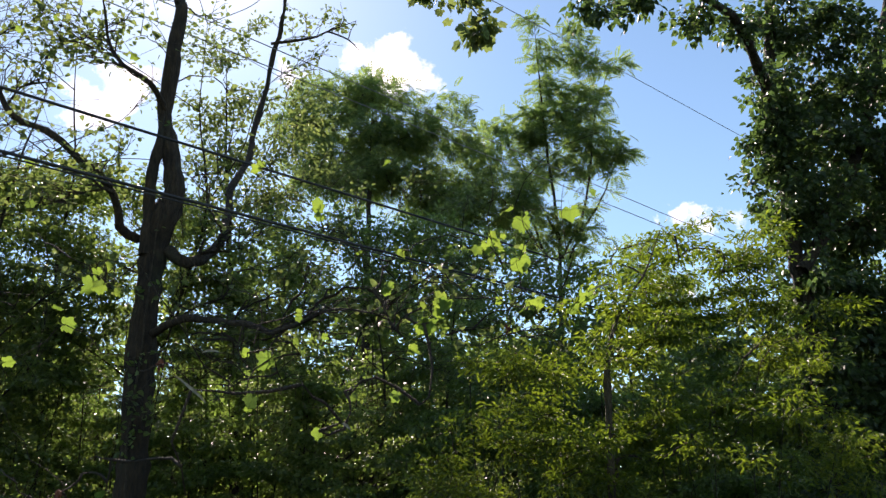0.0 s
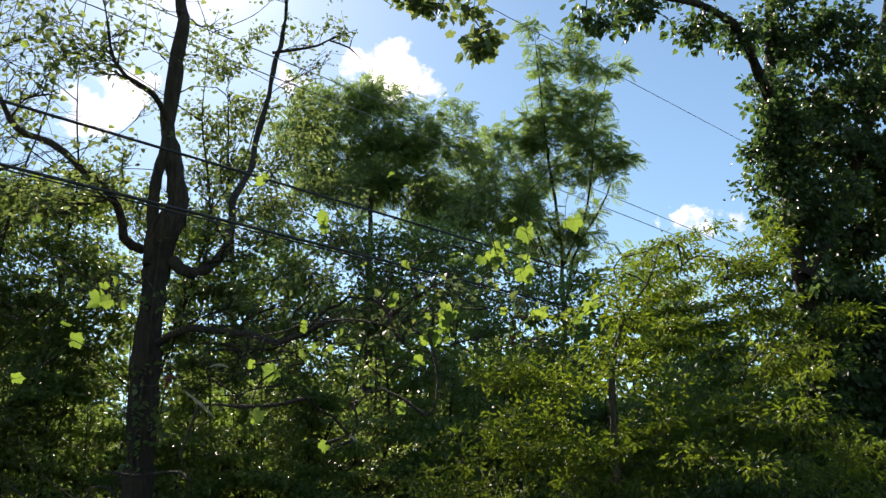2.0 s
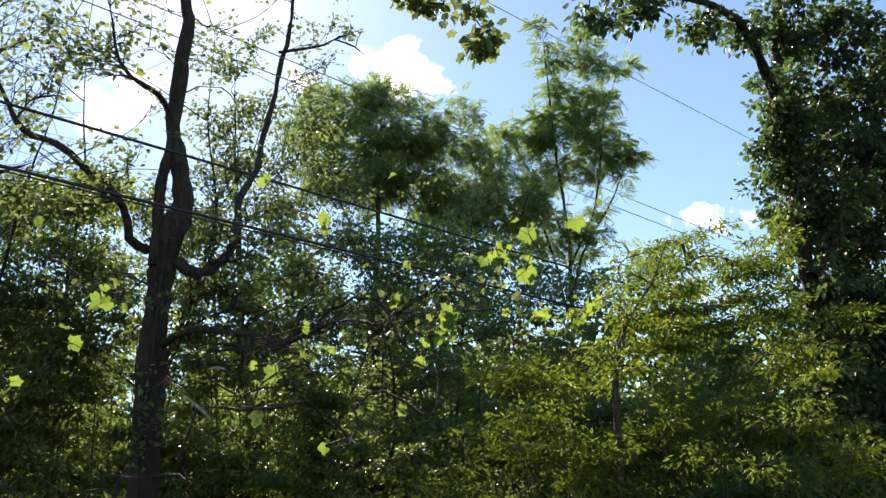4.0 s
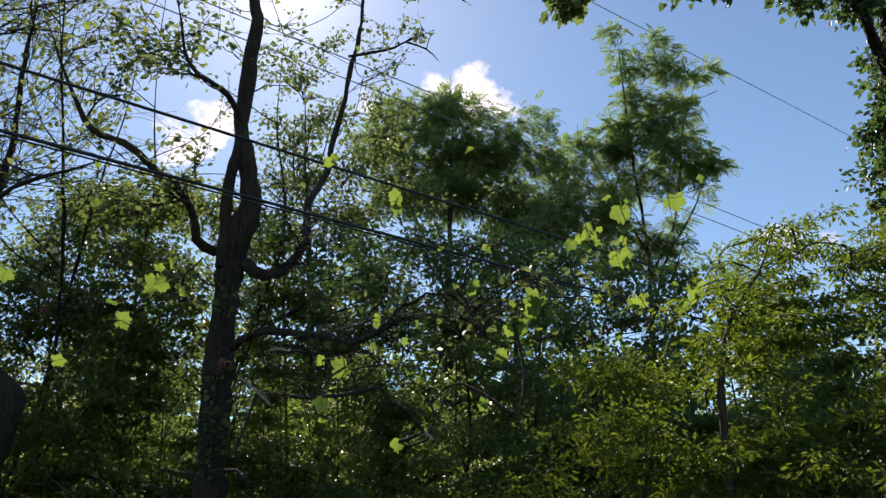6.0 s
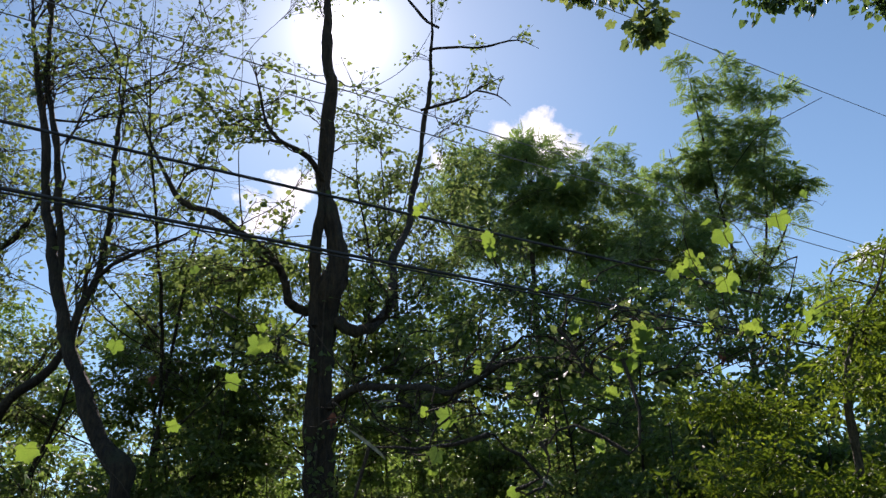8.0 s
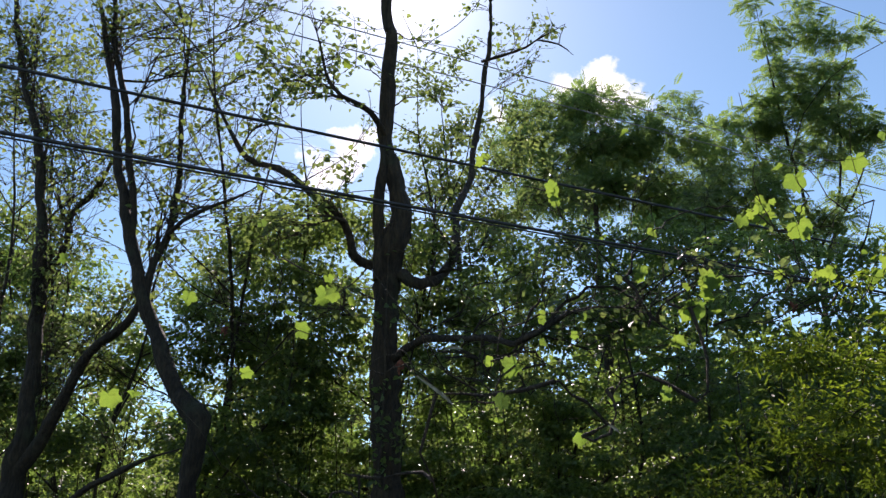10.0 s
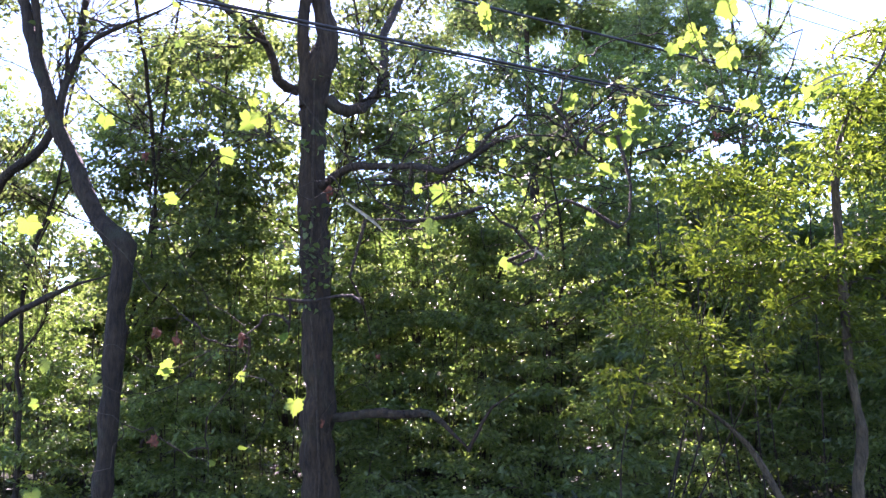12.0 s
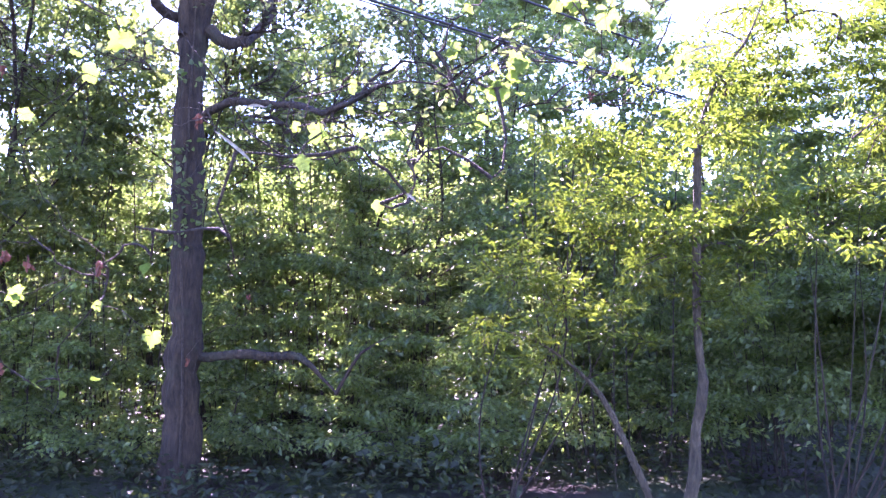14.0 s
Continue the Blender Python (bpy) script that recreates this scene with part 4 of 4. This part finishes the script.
LEAF_CLUSTER_D = [(-0.77, 5.00, 3.50, 1), (-0.22, 5.32, 2.64, 1), (-0.28, 4.75, 2.26, 1)]
SEED_HEADS = [(-1.30, 3.90, 2.31), (-2.19, 4.25, 1.77), (-2.30, 4.25, 1.81), (-1.89, 4.30, 1.76), (-2.36, 8.00, 1.79),
    (-2.98, 8.20, 1.22), (-2.40, 4.40, 1.30), (-2.77, 4.90, 2.88), (0.39, 5.20, 2.73)]

# curled dry leaves: stalk, middle and tip
DRY_LEAVES = [((-1.21, 3.85, 2.25), (-1.11, 3.85, 2.17), (-1.06, 3.85, 2.12)),
              ((-1.14, 4.0, 2.38), (-1.1, 4.0, 2.39), (-1.05, 4.0, 2.38)),
              ((0.94, 5.4, 3.01), (1.04, 5.4, 3.05), (1.14, 5.4, 3.06)),
              ((-0.54, 4.5, 2.1), (-0.51, 4.5, 2.08), (-0.49, 4.5, 2.06))]
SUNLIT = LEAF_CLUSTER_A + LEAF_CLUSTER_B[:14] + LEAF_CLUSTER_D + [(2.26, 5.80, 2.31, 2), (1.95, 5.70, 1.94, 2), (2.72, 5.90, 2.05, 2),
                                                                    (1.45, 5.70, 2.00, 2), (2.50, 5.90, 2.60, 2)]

# ---- ground ----


def build_ground():
    n = 90
    u = np.linspace(-1, 1, n)
    g = np.sign(u) * (np.abs(u) * 14 + np.abs(u) ** 6 * 900)
    xs, ys = np.meshgrid(g, g + 8)
    z = np.array([0.12 * noise.noise(Vector((x * 0.35, y * 0.35, 0))) + 0.05 * noise.noise(Vector((x * 1.4, y * 1.4, 3))) for x, y in zip(xs.ravel(), ys.ravel())])
    v = np.column_stack((xs.ravel(), ys.ravel(), z - 0.05))
    i = (np.arange(n - 1)[:, None] * n + np.arange(n - 1)[None]).ravel()
    q = np.stack((i, i + 1, i + n + 1, i + n), axis=1)
    ob = part("ground", mesh_from("ground", v, q.ravel(), np.full(len(q), 4), True), GROUND)
    tagged(ob, "shaded earth with dry leaf litter and moss", "ground", kind="structure")


build_ground()

# ---- wires ----


def wire(name, label, a, b, radius, sag, material):
    a, b = np.array(a), np.array(b)
    u = np.linspace(0, 1, 60)[:, None]
    p = a + (b - a) * u
    p[:, 2] -= sag * (4 * u * (1 - u))[:, 0]
    rng = np.random.default_rng(5)
    ob = part(name, tubes_mesh(name, [np.hstack((p, np.full((60, 1), radius)))], 8, rng), material)
    return tagged(ob, label, "cable", "utility lines")


# the lines run off at about 45 degrees to the wood
for name, label, z, y, r, mat, side in (
        ("telephone_cable", "thick black telephone cable strung past the trees", 4.35, 7.7, 0.011, CABLE, 1.0),
        ("telephone_cable", "thick black bundled cable strung lower past the trees", 3.85, 7.5, 0.012, CABLE, 1.0),
        ("telephone_cable", "slim black cable lashed beside the bundled cable", 3.81, 7.46, 0.006, CABLE, 1.0),
        ("power_line", "thin grey overhead wire against the blue sky", 7.15, 7.56, 0.0042, THIN_WIRE, 0.935),
        ("power_line", "thin grey overhead wire of the far line", 8.3, 13.24, 0.008, THIN_WIRE, 1.0),
        ("power_line", "thin grey overhead wire of the far line", 7.9, 13.1, 0.008, THIN_WIRE, 1.0)):
    wire(name, label, (-26.0, y - 26.0 * side, z), (30.0, y + 30.0 * side, z), r, 0.0, mat)

# ---- trees ----
sycamore = tree("sycamore_tree", "tall sycamore with a dark trunk, curving limbs and large pale leaves", SYC_TRUNK,
                [SYC_STEM, SYC_LIMB_R, SYC_LIMB_L, SYC_LIMB_LOW, SYC_LIMB_BEND, SYC_LIMB_ARCH, SYC_LIMB_TOP, SYC_TWIG_A, SYC_TWIG_B, SYC_TWIG_C, SYC_TWIG_D],
                SYC_CROWN + SYC_CROWN_B + SYC_CROWN_C + SYC_CROWN_D + SYC_CROWN_E, BARK_SYC, LEAF_SYC_SMALL, IVY,
                0.066, 105, 4, 0.05, 0.25, 11, stout=1.3, reach=0.3, lift=0.06, start=0.45)
tree("bent_tree", "slender dark tree with a kinked trunk and sparse leaves", BENT_TRUNK, [BENT_FORK, BENT_LIMB, BENT_TWIG],
     BENT_CROWN + BENT_CROWN_B, BARK_DARK, LEAF_SYC_SMALL, IVY, 0.06, 70, 5, 0.06, 0.1, 12, stout=1.0, lift=0.04, reach=0.8, start=0.4)
tree("forked_tree", "dark tree forking low into two curved stems", FORK_TRUNK, [FORK_LIMB, FORK_UPPER, FORK_LOW],
     FORK_CROWN + FORK_CROWN_B, BARK_DARK, LEAF_SYC_SMALL, IVY, 0.06, 96, 5, 0.06, 0.1, 13, stout=1.0, reach=0.75, lift=0.04)
tree("sapling_tree", "young tree with pale stem and tiered bright green leaves", SAP_STEM, [SAP_LEAN],
     SAP_CROWN + SAP_CROWN_B + SAP_CROWN_C + SAP_CROWN_D + SAP_CROWN_E, BARK_SAP, LEAF_SAP, LANCE, 0.049, 225, 42, 0.06, 0.4, 14, 0.62, tier=0.24, start=0.12, grain=2.8, stout=0.6, storey=0.17)
low = IVY_TRUNK[1:6]
wrap = [((a[0] + b[0]) / 2, a[1] - 0.2, (a[2] + b[2]) / 2, 0.3, 0.4) for a, b in zip(low, low[1:])]
wrap += [(x, y - 0.18, z, 0.29, 0.36) for x, y, z, r in IVY_TRUNK[1:]] + [(x, y - 0.05, z, 0.2, 0.22) for x, y, z, r in IVY_LIMB[0:5]]
rng_ivy = np.random.default_rng(61)
curtain = []
for z in np.arange(1.3, 6.9, 0.48):
    edge = 3.5 + 0.12 * math.sin(3.1 * z) + (0.25 if z > 5.4 else 0.0)
    for x in np.arange(edge, 6.0, 0.52):
        if z > 4.6 and rng_ivy.random() < 0.42:
            continue
        curtain.append((x + rng_ivy.normal() * 0.1, 8.05 + 0.25 * (x - edge) + rng_ivy.normal() * 0.12, z + rng_ivy.normal() * 0.08, 0.36, 0.34))
tree("ivy_tree", "tall tree smothered in dark glossy ivy", IVY_TRUNK, [IVY_LIMB, IVY_LIMB_R],
     IVY_CROWN + IVY_CROWN_LOW + IVY_OVER + wrap + curtain, BARK_DARK, LEAF_IVY, IVY, 0.056, 130, 34, 0.06, 0.25, 15, 0.4, 0.6, grain=2.4)
tree("tall_locust_tree", "tall slender tree with feathery compound leaves in tiers", TALL_TRUNK, [TALL_SIDE, TALL_SIDE_B, TALL_STEM, TALL_STEM_B],
     TALL_CROWN + TALL_CORE + TALL_LOW + TALL_CROWN_D + TALL_CROWN_B + TALL_CROWN_C, BARK_DARK, LEAF_LOCUST, PINNATE, 0.31, 44, 8, 0.1, 0.3, 16, 0.72, tier=0.3, storey=0.5)
tree("broad_locust_tree", "broad tree with feathery dark green compound leaves", BACK_TRUNK, [],
     BACK_CROWN + BACK_CROWN_B, BARK_DARK, LEAF_LOCUST, PINNATE, 0.29, 38, 8, 0.11, 0.42, 17, 0.6, tier=0.6, grain=1.9, storey=0.25)
tree("pale_leaved_tree", "slim tree with loose pale green leaves", PALE_TRUNK, [],
     PALE_CROWN, BARK_DARK, LEAF_SYC_SMALL, BROAD, 0.085, 100, 16, 0.1, 0.3, 18)
tree("overhanging_bough", "drooping bough of lobed green leaves above the view", [(0.9, 4.6, 4.85, 0.02), (0.5, 4.55, 4.85, 0.014), (0.1, 4.5, 4.8, 0.008)],
     [], [(x, y, z + 0.06, r, q) for x, y, z, r, q in OVER_TIP], BARK_DARK, LEAF_SYC_SMALL, palmate(), 0.046, 260, 10, 0.05, 0.1, 19, 0.4, 0.6, category="bough")


stem = [(x + 0.03 + 0.05 * math.sin(2.1 * z), y - r - 0.012, z, 0.011) for x, y, z, r in SYC_TRUNK[1:7]]
tree("climbing_vine", "thin woody vine with few leaves on the dark sycamore trunk", [(stem[0][0], stem[0][1], -0.1, 0.014)] + stem, [],
     [(x, y - 0.04, z, 0.1, 0.2) for x, y, z, r in stem[1:4]], TWIG, LEAF_VINE, IVY, 0.06, 110, 4, 0.05, 0.2, 21,
     0.3, 0.6, category="vine", grain=3.0)


def curled_leaf(a, b, c, wide):
    """A narrow withered leaf, bent along its length and rolled in at its edges."""
    bm = bmesh.new()
    a, b, c = Vector(a), Vector(b), Vector(c)
    rows = []
    for i in range(8):
        u = i / 7
        mid = a * (1 - u) ** 2 + (2 * b - (a + c) / 2) * 2 * u * (1 - u) + c * u * u
        ahead = (c - a).normalized()
        side = ahead.cross(Vector((0.1, -1, 0.3))).normalized()
        up = side.cross(ahead)
        w = wide * math.sin(math.pi * (0.08 + 0.9 * u)) ** 0.7
        rows.append([bm.verts.new(mid + side * w * k + up * w * (0.7 * k * k)) for k in (-1, -0.5, 0, 0.5, 1)])
    for p, q in zip(rows, rows[1:]):
        for k in range(4):
            bm.faces.new((p[k], p[k + 1], q[k + 1], q[k]))
    return bm


def hang_leaves(root, limbs, clusters, seeds, dry):
    """Large lobed leaves on long drooping twigs, each leaf a part of the tree."""
    rng = np.random.default_rng(91)
    base = np.array(root.location)
    tips = np.array([c[:3] for c in clusters] + [(x, y, z + 0.07) for x, y, z in seeds] + [d[0] for d in dry])
    bare = [np.array(q[:3]) + rng.normal(size=3) * (0.2, 0.1, 0.12) for q in list(clusters) + list(seeds) * 6]
    tips = np.concatenate((tips, bare))
    twigs = branch_out([smooth_path(l) for l in limbs], tips, rng, 0.03, 0.5)
    spare = np.column_stack((rng.uniform(-2.2, 0.8, 260), np.zeros(260), np.zeros(260)))
    spare[:, 1] = 6.6 - 0.7 * (spare[:, 0] + 1.4) + rng.normal(size=260) * 0.45
    spare[:, 2] = 3.02 + rng.normal(size=260) * 0.3
    bare = branch_out([smooth_path(SYC_LIMB_LOW)] + twigs, spare, rng, 0.05, 0.75, 0.25)
    tangle = part("brushwood", tubes_mesh("brushwood", bare, 3, rng), TWIG, root, "bare brown twigs of the low bough")
    tangle.data.transform(Matrix.Translation(-Vector(base)))
    tagged(tangle, kind="stuff")
    made = []
    for path in twigs:
        ob = part("twig", tubes_mesh("twig", [path], 4, rng), TWIG, root)
        ob.data.transform(Matrix.Translation(-Vector(base)))
        made.append((path[-1, :3], ob))

    def twig_at(p):
        return min(made, key=lambda q: np.sum((q[0] - np.array(p)) ** 2))[1]

    shapes = []
    for k in range(4):
        v, f = palmate()
        v[:-4] *= 1 + 0.08 * rng.normal(size=v[:-4].shape)
        v[:, 2] += (0.15 + 0.16 * k) * np.abs(v[:, 1]) - 0.14 * k * v[:, 0] ** 2
        loops = [i for q in f for i in q]
        me = mesh_from("leaf", v, loops, [len(q) for q in f], True)
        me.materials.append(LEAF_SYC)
        shapes.append(me)
    for x, y, z, n in clusters:
        for i in range(n + (1 if rng.random() < 0.15 else 0)):
            big = i < n
            s = (0.084 if big and n > 1 and i == 0 else 0.05 if big else 0.036) * (0.65 + 0.5 * rng.random())
            off = rng.normal(size=3) * (0.0 if i == 0 else 0.06)
            axis = Vector((rng.normal() * 0.7, rng.normal() * 0.5 - 0.2, -0.6 + 0.5 * rng.normal())).normalized()
            loose = 0.22 if i == 0 and n > 1 else 1.0
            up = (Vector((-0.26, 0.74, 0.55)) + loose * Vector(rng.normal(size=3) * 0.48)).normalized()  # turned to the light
            axis = (axis - up * axis.dot(up)).normalized()
            side = up.cross(axis)
            m = Matrix((axis, side, up)).transposed().to_4x4()
            m.translation = Vector((x, y, z)) + Vector(off) - Vector(base)
            leaf = part("leaf", shapes[rng.integers(4)], None, twig_at((x, y, z)))
            leaf.matrix_basis = m @ Matrix.Scale(s, 4)
    for x, y, z in seeds:
        bm = bmesh.new()
        bmesh.ops.create_icosphere(bm, subdivisions=2, radius=0.017)
        seed = Vector(rng.random(3) * 40)
        for v in bm.verts:
            v.co *= max(0.15, 1 + 2.4 * noise.noise(v.co * 90 + seed))
            v.co = Vector((v.co.x * 0.8, v.co.y * 0.8, v.co.z * 1.35)) + Vector((x, y, z)) - Vector(base)
        part("dry_seed_head", bm, SEED, twig_at((x, y, z + 0.07)), "dry reddish seed cluster")
    for d in dry:
        ob = part("dry_leaf", curled_leaf(*d, 0.007), PALE_DRY, twig_at(d[0]), "pale curled dry leaf")
        ob.data.transform(Matrix.Translation(-Vector(base)))


hang_leaves(sycamore, [SYC_LIMB_LOW, SYC_LIMB_L, SYC_LIMB_TOP, SYC_LIMB_BEND, SYC_TRUNK[1:4]], LEAF_CLUSTER_A + LEAF_CLUSTER_B + LEAF_CLUSTER_C + LEAF_CLUSTER_D, SEED_HEADS, DRY_LEAVES)


def bush(name, label, clumps, leaf, shape, size, seed, per_m3=60.0, per_twig=40, spread=0.12, gaps=0.0, own=None, storey=0.0, grain=2.6):
    """A shrub: stems that rise from its foot into the leafy masses."""
    rng = np.random.default_rng(seed)
    c = np.array(clumps)
    foot = np.array((c[:, 0].mean(), c[:, 1].mean(), -0.05))
    stems = []
    for x, y, z, r, rz in clumps:
        b = foot * 0.25 + np.array((x, y, foot[2])) * 0.75 + np.array((rng.normal() * 0.15, rng.normal() * 0.15 + 0.1, 0))
        b[2] = foot[2]
        if own:
            b = np.array(own) + rng.normal(size=3) * (0.12, 0.08, 0)
        m = (b + (x, y, z)) / 2 + rng.normal(size=3) * 0.12
        thick = 0.007 if own else 0.008
        stems.append([(*b, thick), (*m, thick * 0.75), (x, y, z, thick * 0.4)])
    return tree(name, label, stems[0], stems[1:], clumps, BARK_DARK, leaf, shape, size, per_m3, per_twig, spread, gaps, seed,
                0.5 + 0.5 * storey, 0.3, "shrub", grain=grain, storey=storey, tier=0.6 - storey)


bush("front_shrub", "leafy bright green shrub at the thicket edge", SHRUB_FRONT, LEAF_SAP, LANCE, 0.047, 30, 200, 38, 0.065, 0.45, (-0.15, 6.5, -0.05))
bush("front_shrub", "low leafy green shrub under the sapling", SHRUB_RIGHT, LEAF_SAP, LANCE, 0.046, 31, 230, 36, 0.065, 0.42, (1.9, 6.3, -0.05))
for k, c in enumerate((THICKET_A, THICKET_B, THICKET_C, THICKET_D, THICKET_E, THICKET_I, THICKET_J, THICKET_K, THICKET_L, THICKET_M, THICKET_N)):
    bush("thicket_shrub", "dense dark green shrub hung with vines", c, LEAF_VINE, BROAD, 0.062, 40 + k, 84, 46, 0.09, 0.44, storey=0.3)
for k, c in enumerate((THICKET_F, THICKET_G, THICKET_H, THICKET_P, THICKET_Q)):
    bush("open_shrub", "loose pale green shrub with sky showing through", c, LEAF_WOOD, BROAD, 0.075, 50 + k, 110, 27, 0.08, 0.38, storey=0.25)
rng_wall = np.random.default_rng(77)
for k in range(9):
    x0 = -5.4 + k * 0.98
    wall = []
    for z in (0.35, 0.9, 1.45, 2.0, 2.5, 2.95):
        for x in (x0, x0 + 0.5):
            wall.append((x + rng_wall.normal() * 0.12, 9.75 + 0.15 * z + rng_wall.normal() * 0.15, z + rng_wall.normal() * 0.1, 0.44, 0.34))
    bush("thicket_shrub", "dense dark green glossy shrub closing the wood's edge", wall, LEAF_VINE, BROAD, 0.058, 500 + k, 76, 42, 0.09, 0.38, storey=0.3, grain=1.7)
bush("plume_shrub", "tall dark shrub behind the sycamore", PLUME_TREE, LEAF_VINE, BROAD, 0.075, 55, 75, 28, 0.1, 0.35)


def wild_tree(name, label, x, y, h, girth, seed, leaf, size, per_m3, per_twig, spread, masses, wide):
    """A tree of the wood: a leaning trunk and leafy masses from near the ground to its top."""
    rng = np.random.default_rng(seed)
    lean = rng.normal(size=2) * 0.05 * h
    trunk = [(x, y, -0.1, girth), (x + lean[0] * 0.3, y + lean[1] * 0.3, h * 0.4, girth * 0.75), (x + lean[0], y + lean[1], h * 0.95, girth * 0.2)]
    crown = []
    for i in range(masses):
        s = (i + rng.random()) / masses
        z = h * (0.06 + 0.9 * s)
        r = wide * (0.42 + 0.35 * rng.random()) * (1.15 - 0.45 * s)
        a = rng.random() * 6.28
        d = wide * rng.random() * (1.1 - 0.5 * s) + 0.15
        crown.append((x + lean[0] * s + math.cos(a) * d, y + lean[1] * s + math.sin(a) * d, z, r, r * 0.6))
    return tree(name, label, trunk, [], crown, BARK_DARK, leaf, BROAD, size, per_m3, per_twig, spread, 0.1, seed)


def slim_tree(x, y, h, seed):
    """A thin crooked tree with angular bare limbs and a few leaves at their ends."""
    rng = np.random.default_rng(seed)
    p, way = np.array((x, y, -0.1)), np.array((rng.normal() * 0.12, rng.normal() * 0.08, 1.0))
    trunk = [(*p, 0.03)]
    for i in range(7):
        way = unit(way + np.array((rng.normal() * 0.22, rng.normal() * 0.15, 0.25)))
        p = p + way * (h + 0.1) / 7
        trunk.append((*p, 0.028 - 0.003 * i))
    limbs, crown = [], []
    for i in range(2, 8):
        b = np.array(trunk[i][:3])
        for side in ((1, -1) if i % 2 else (rng.choice((-1, 1)),)):
            w = unit(np.array((side * (0.5 + 0.5 * rng.random()), rng.normal() * 0.45, 0.45 + 0.5 * rng.random())))
            r, reach_out = trunk[i][3] * 0.62, h * (0.06 + 0.05 * rng.random())
            q, limb = b.copy(), [(*b, r)]
            for j in range(3):
                w = unit(w + rng.normal(size=3) * 0.28 + (0, 0, 0.12))
                q = q + w * reach_out
                limb.append((*q, r * (0.75 - 0.22 * j)))
            limbs.append(limb)
            crown.append((*q, 0.3 + 0.2 * rng.random(), 0.28))
            if i < 5:
                crown.append((*(np.array(limb[2][:3])), 0.3, 0.25))
    return tree("slim_tree", "thin crooked tree with bare forking twigs and sparse leaves", trunk, limbs, crown, BARK_DARK, LEAF_SYC_SMALL, IVY,
                0.056, 92, 4, 0.06, 0.0, seed, start=0.3, lift=0.05, stout=1.1, reach=0.5)


for i, (x, y, h) in enumerate(((-9.6, 9.4, 8.2), (-8.3, 8.8, 8.6), (-7.6, 10.2, 6.6), (-6.3, 9.2, 8.3), (-5.3, 10.8, 8.6), (-4.6, 11.2, 8.4),
                               (-7.8, 8.6, 8.4), (-6.9, 8.9, 7.6), (-6.0, 10.6, 9.0), (-8.9, 9.8, 8.0),
                               (-3.6, 10.8, 5.6), (-2.3, 10.6, 5.2), (-1.3, 10.8, 5.0), (-6.9, 11.0, 6.0))):
    slim_tree(x, y, h, 150 + i)

for i in range(18):
    x = -13.6 + i * 0.95
    h = 5.6 if x < -3.5 else 6.3 if x < 0.4 else 4.8
    wild_tree("young_tree", "slim young tree with small leaves in the thicket", x, 12.2 + 0.9 * math.sin(i * 2.1), h + 0.7 * math.sin(i * 1.9),
              0.024, 200 + i, (LEAF_SYC_SMALL, LEAF_WOOD)[i % 2], 0.08, 48 if x < -3.5 else 46 if x < -0.5 else 42, 24, 0.1, 12, 0.85)
for i in range(15):
    x = -24 + i * 2.6
    wild_tree("woodland_tree", "leafy green tree in the wood behind the thicket", x, 16.8 + 1.2 * math.sin(i * 1.7),
              (7.0 if -4 < x < 0.5 else 6.0 if x < 0.5 else 5.6) + 0.6 * math.sin(i * 2.3), 0.1, 70 + i, LEAF_WOOD, 0.2, 9, 24, 0.2, 15, 1.6)
for i in range(11):
    wild_tree("woodland_tree", "leafy green tree in the wood behind the thicket", -26 + i * 4.0, 21.0 + 1.0 * math.sin(i * 2.9),
              6.6 + 0.7 * math.sin(i * 1.3), 0.13, 90 + i, LEAF_WOOD, 0.36, 4, 18, 0.3, 13, 2.3)


for i in range(13):
    x, y = -15.5 + i * 1.9, 14.4 + 0.7 * math.sin(i * 2.6)
    rng = np.random.default_rng(300 + i)
    masses = [(x + rng.normal() * 0.8, y + rng.normal() * 0.5, 0.5 + (3.3 if x > -5 else 2.8) * (k + rng.random()) / 9, 0.75 + 0.3 * rng.random(), 0.5) for k in range(9)]
    bush("hedgerow_shrub", "dense shaded shrub behind the young trees", masses, LEAF_WOOD, BROAD, 0.17, 300 + i, 25, 26, 0.16, 0.0, storey=0.2)


def undergrowth():
    """Low vines and seedlings over the earth under the trees."""
    rng = np.random.default_rng(120)
    k = 36000
    p = np.column_stack((rng.uniform(-11, 8, k), 4.9 + 8.8 * rng.random(k) ** 1.3, np.zeros(k)))
    tall = np.array([0.34 + 0.45 * noise.noise(Vector((x * 0.7, y * 0.7, 5))) for x, y, _ in p])
    p[:, 2] = np.maximum(0.02, tall * rng.random(k))
    p = p[~((np.abs(p[:, 0] - 1.5) < 1.7) & (p[:, 1] < 8.6) & (rng.random(k) < 0.85))]  # bare earth under the sapling
    k = len(p)
    axes = rng.normal(size=(k, 3)) * np.array((1, 1, 0.4))
    ups = np.array((0, 0, 1.0)) * 0.8 + rng.normal(size=(k, 3)) * 0.35
    ob = part("undergrowth", leaves_mesh("undergrowth", BROAD, p, axes, ups, 0.085 * (0.6 + 0.7 * rng.random(k))), LEAF_FLOOR_SHADE)
    tagged(ob, "low green vines and seedlings covering the ground, darkened in colour for shade", "undergrowth", kind="stuff")


undergrowth()
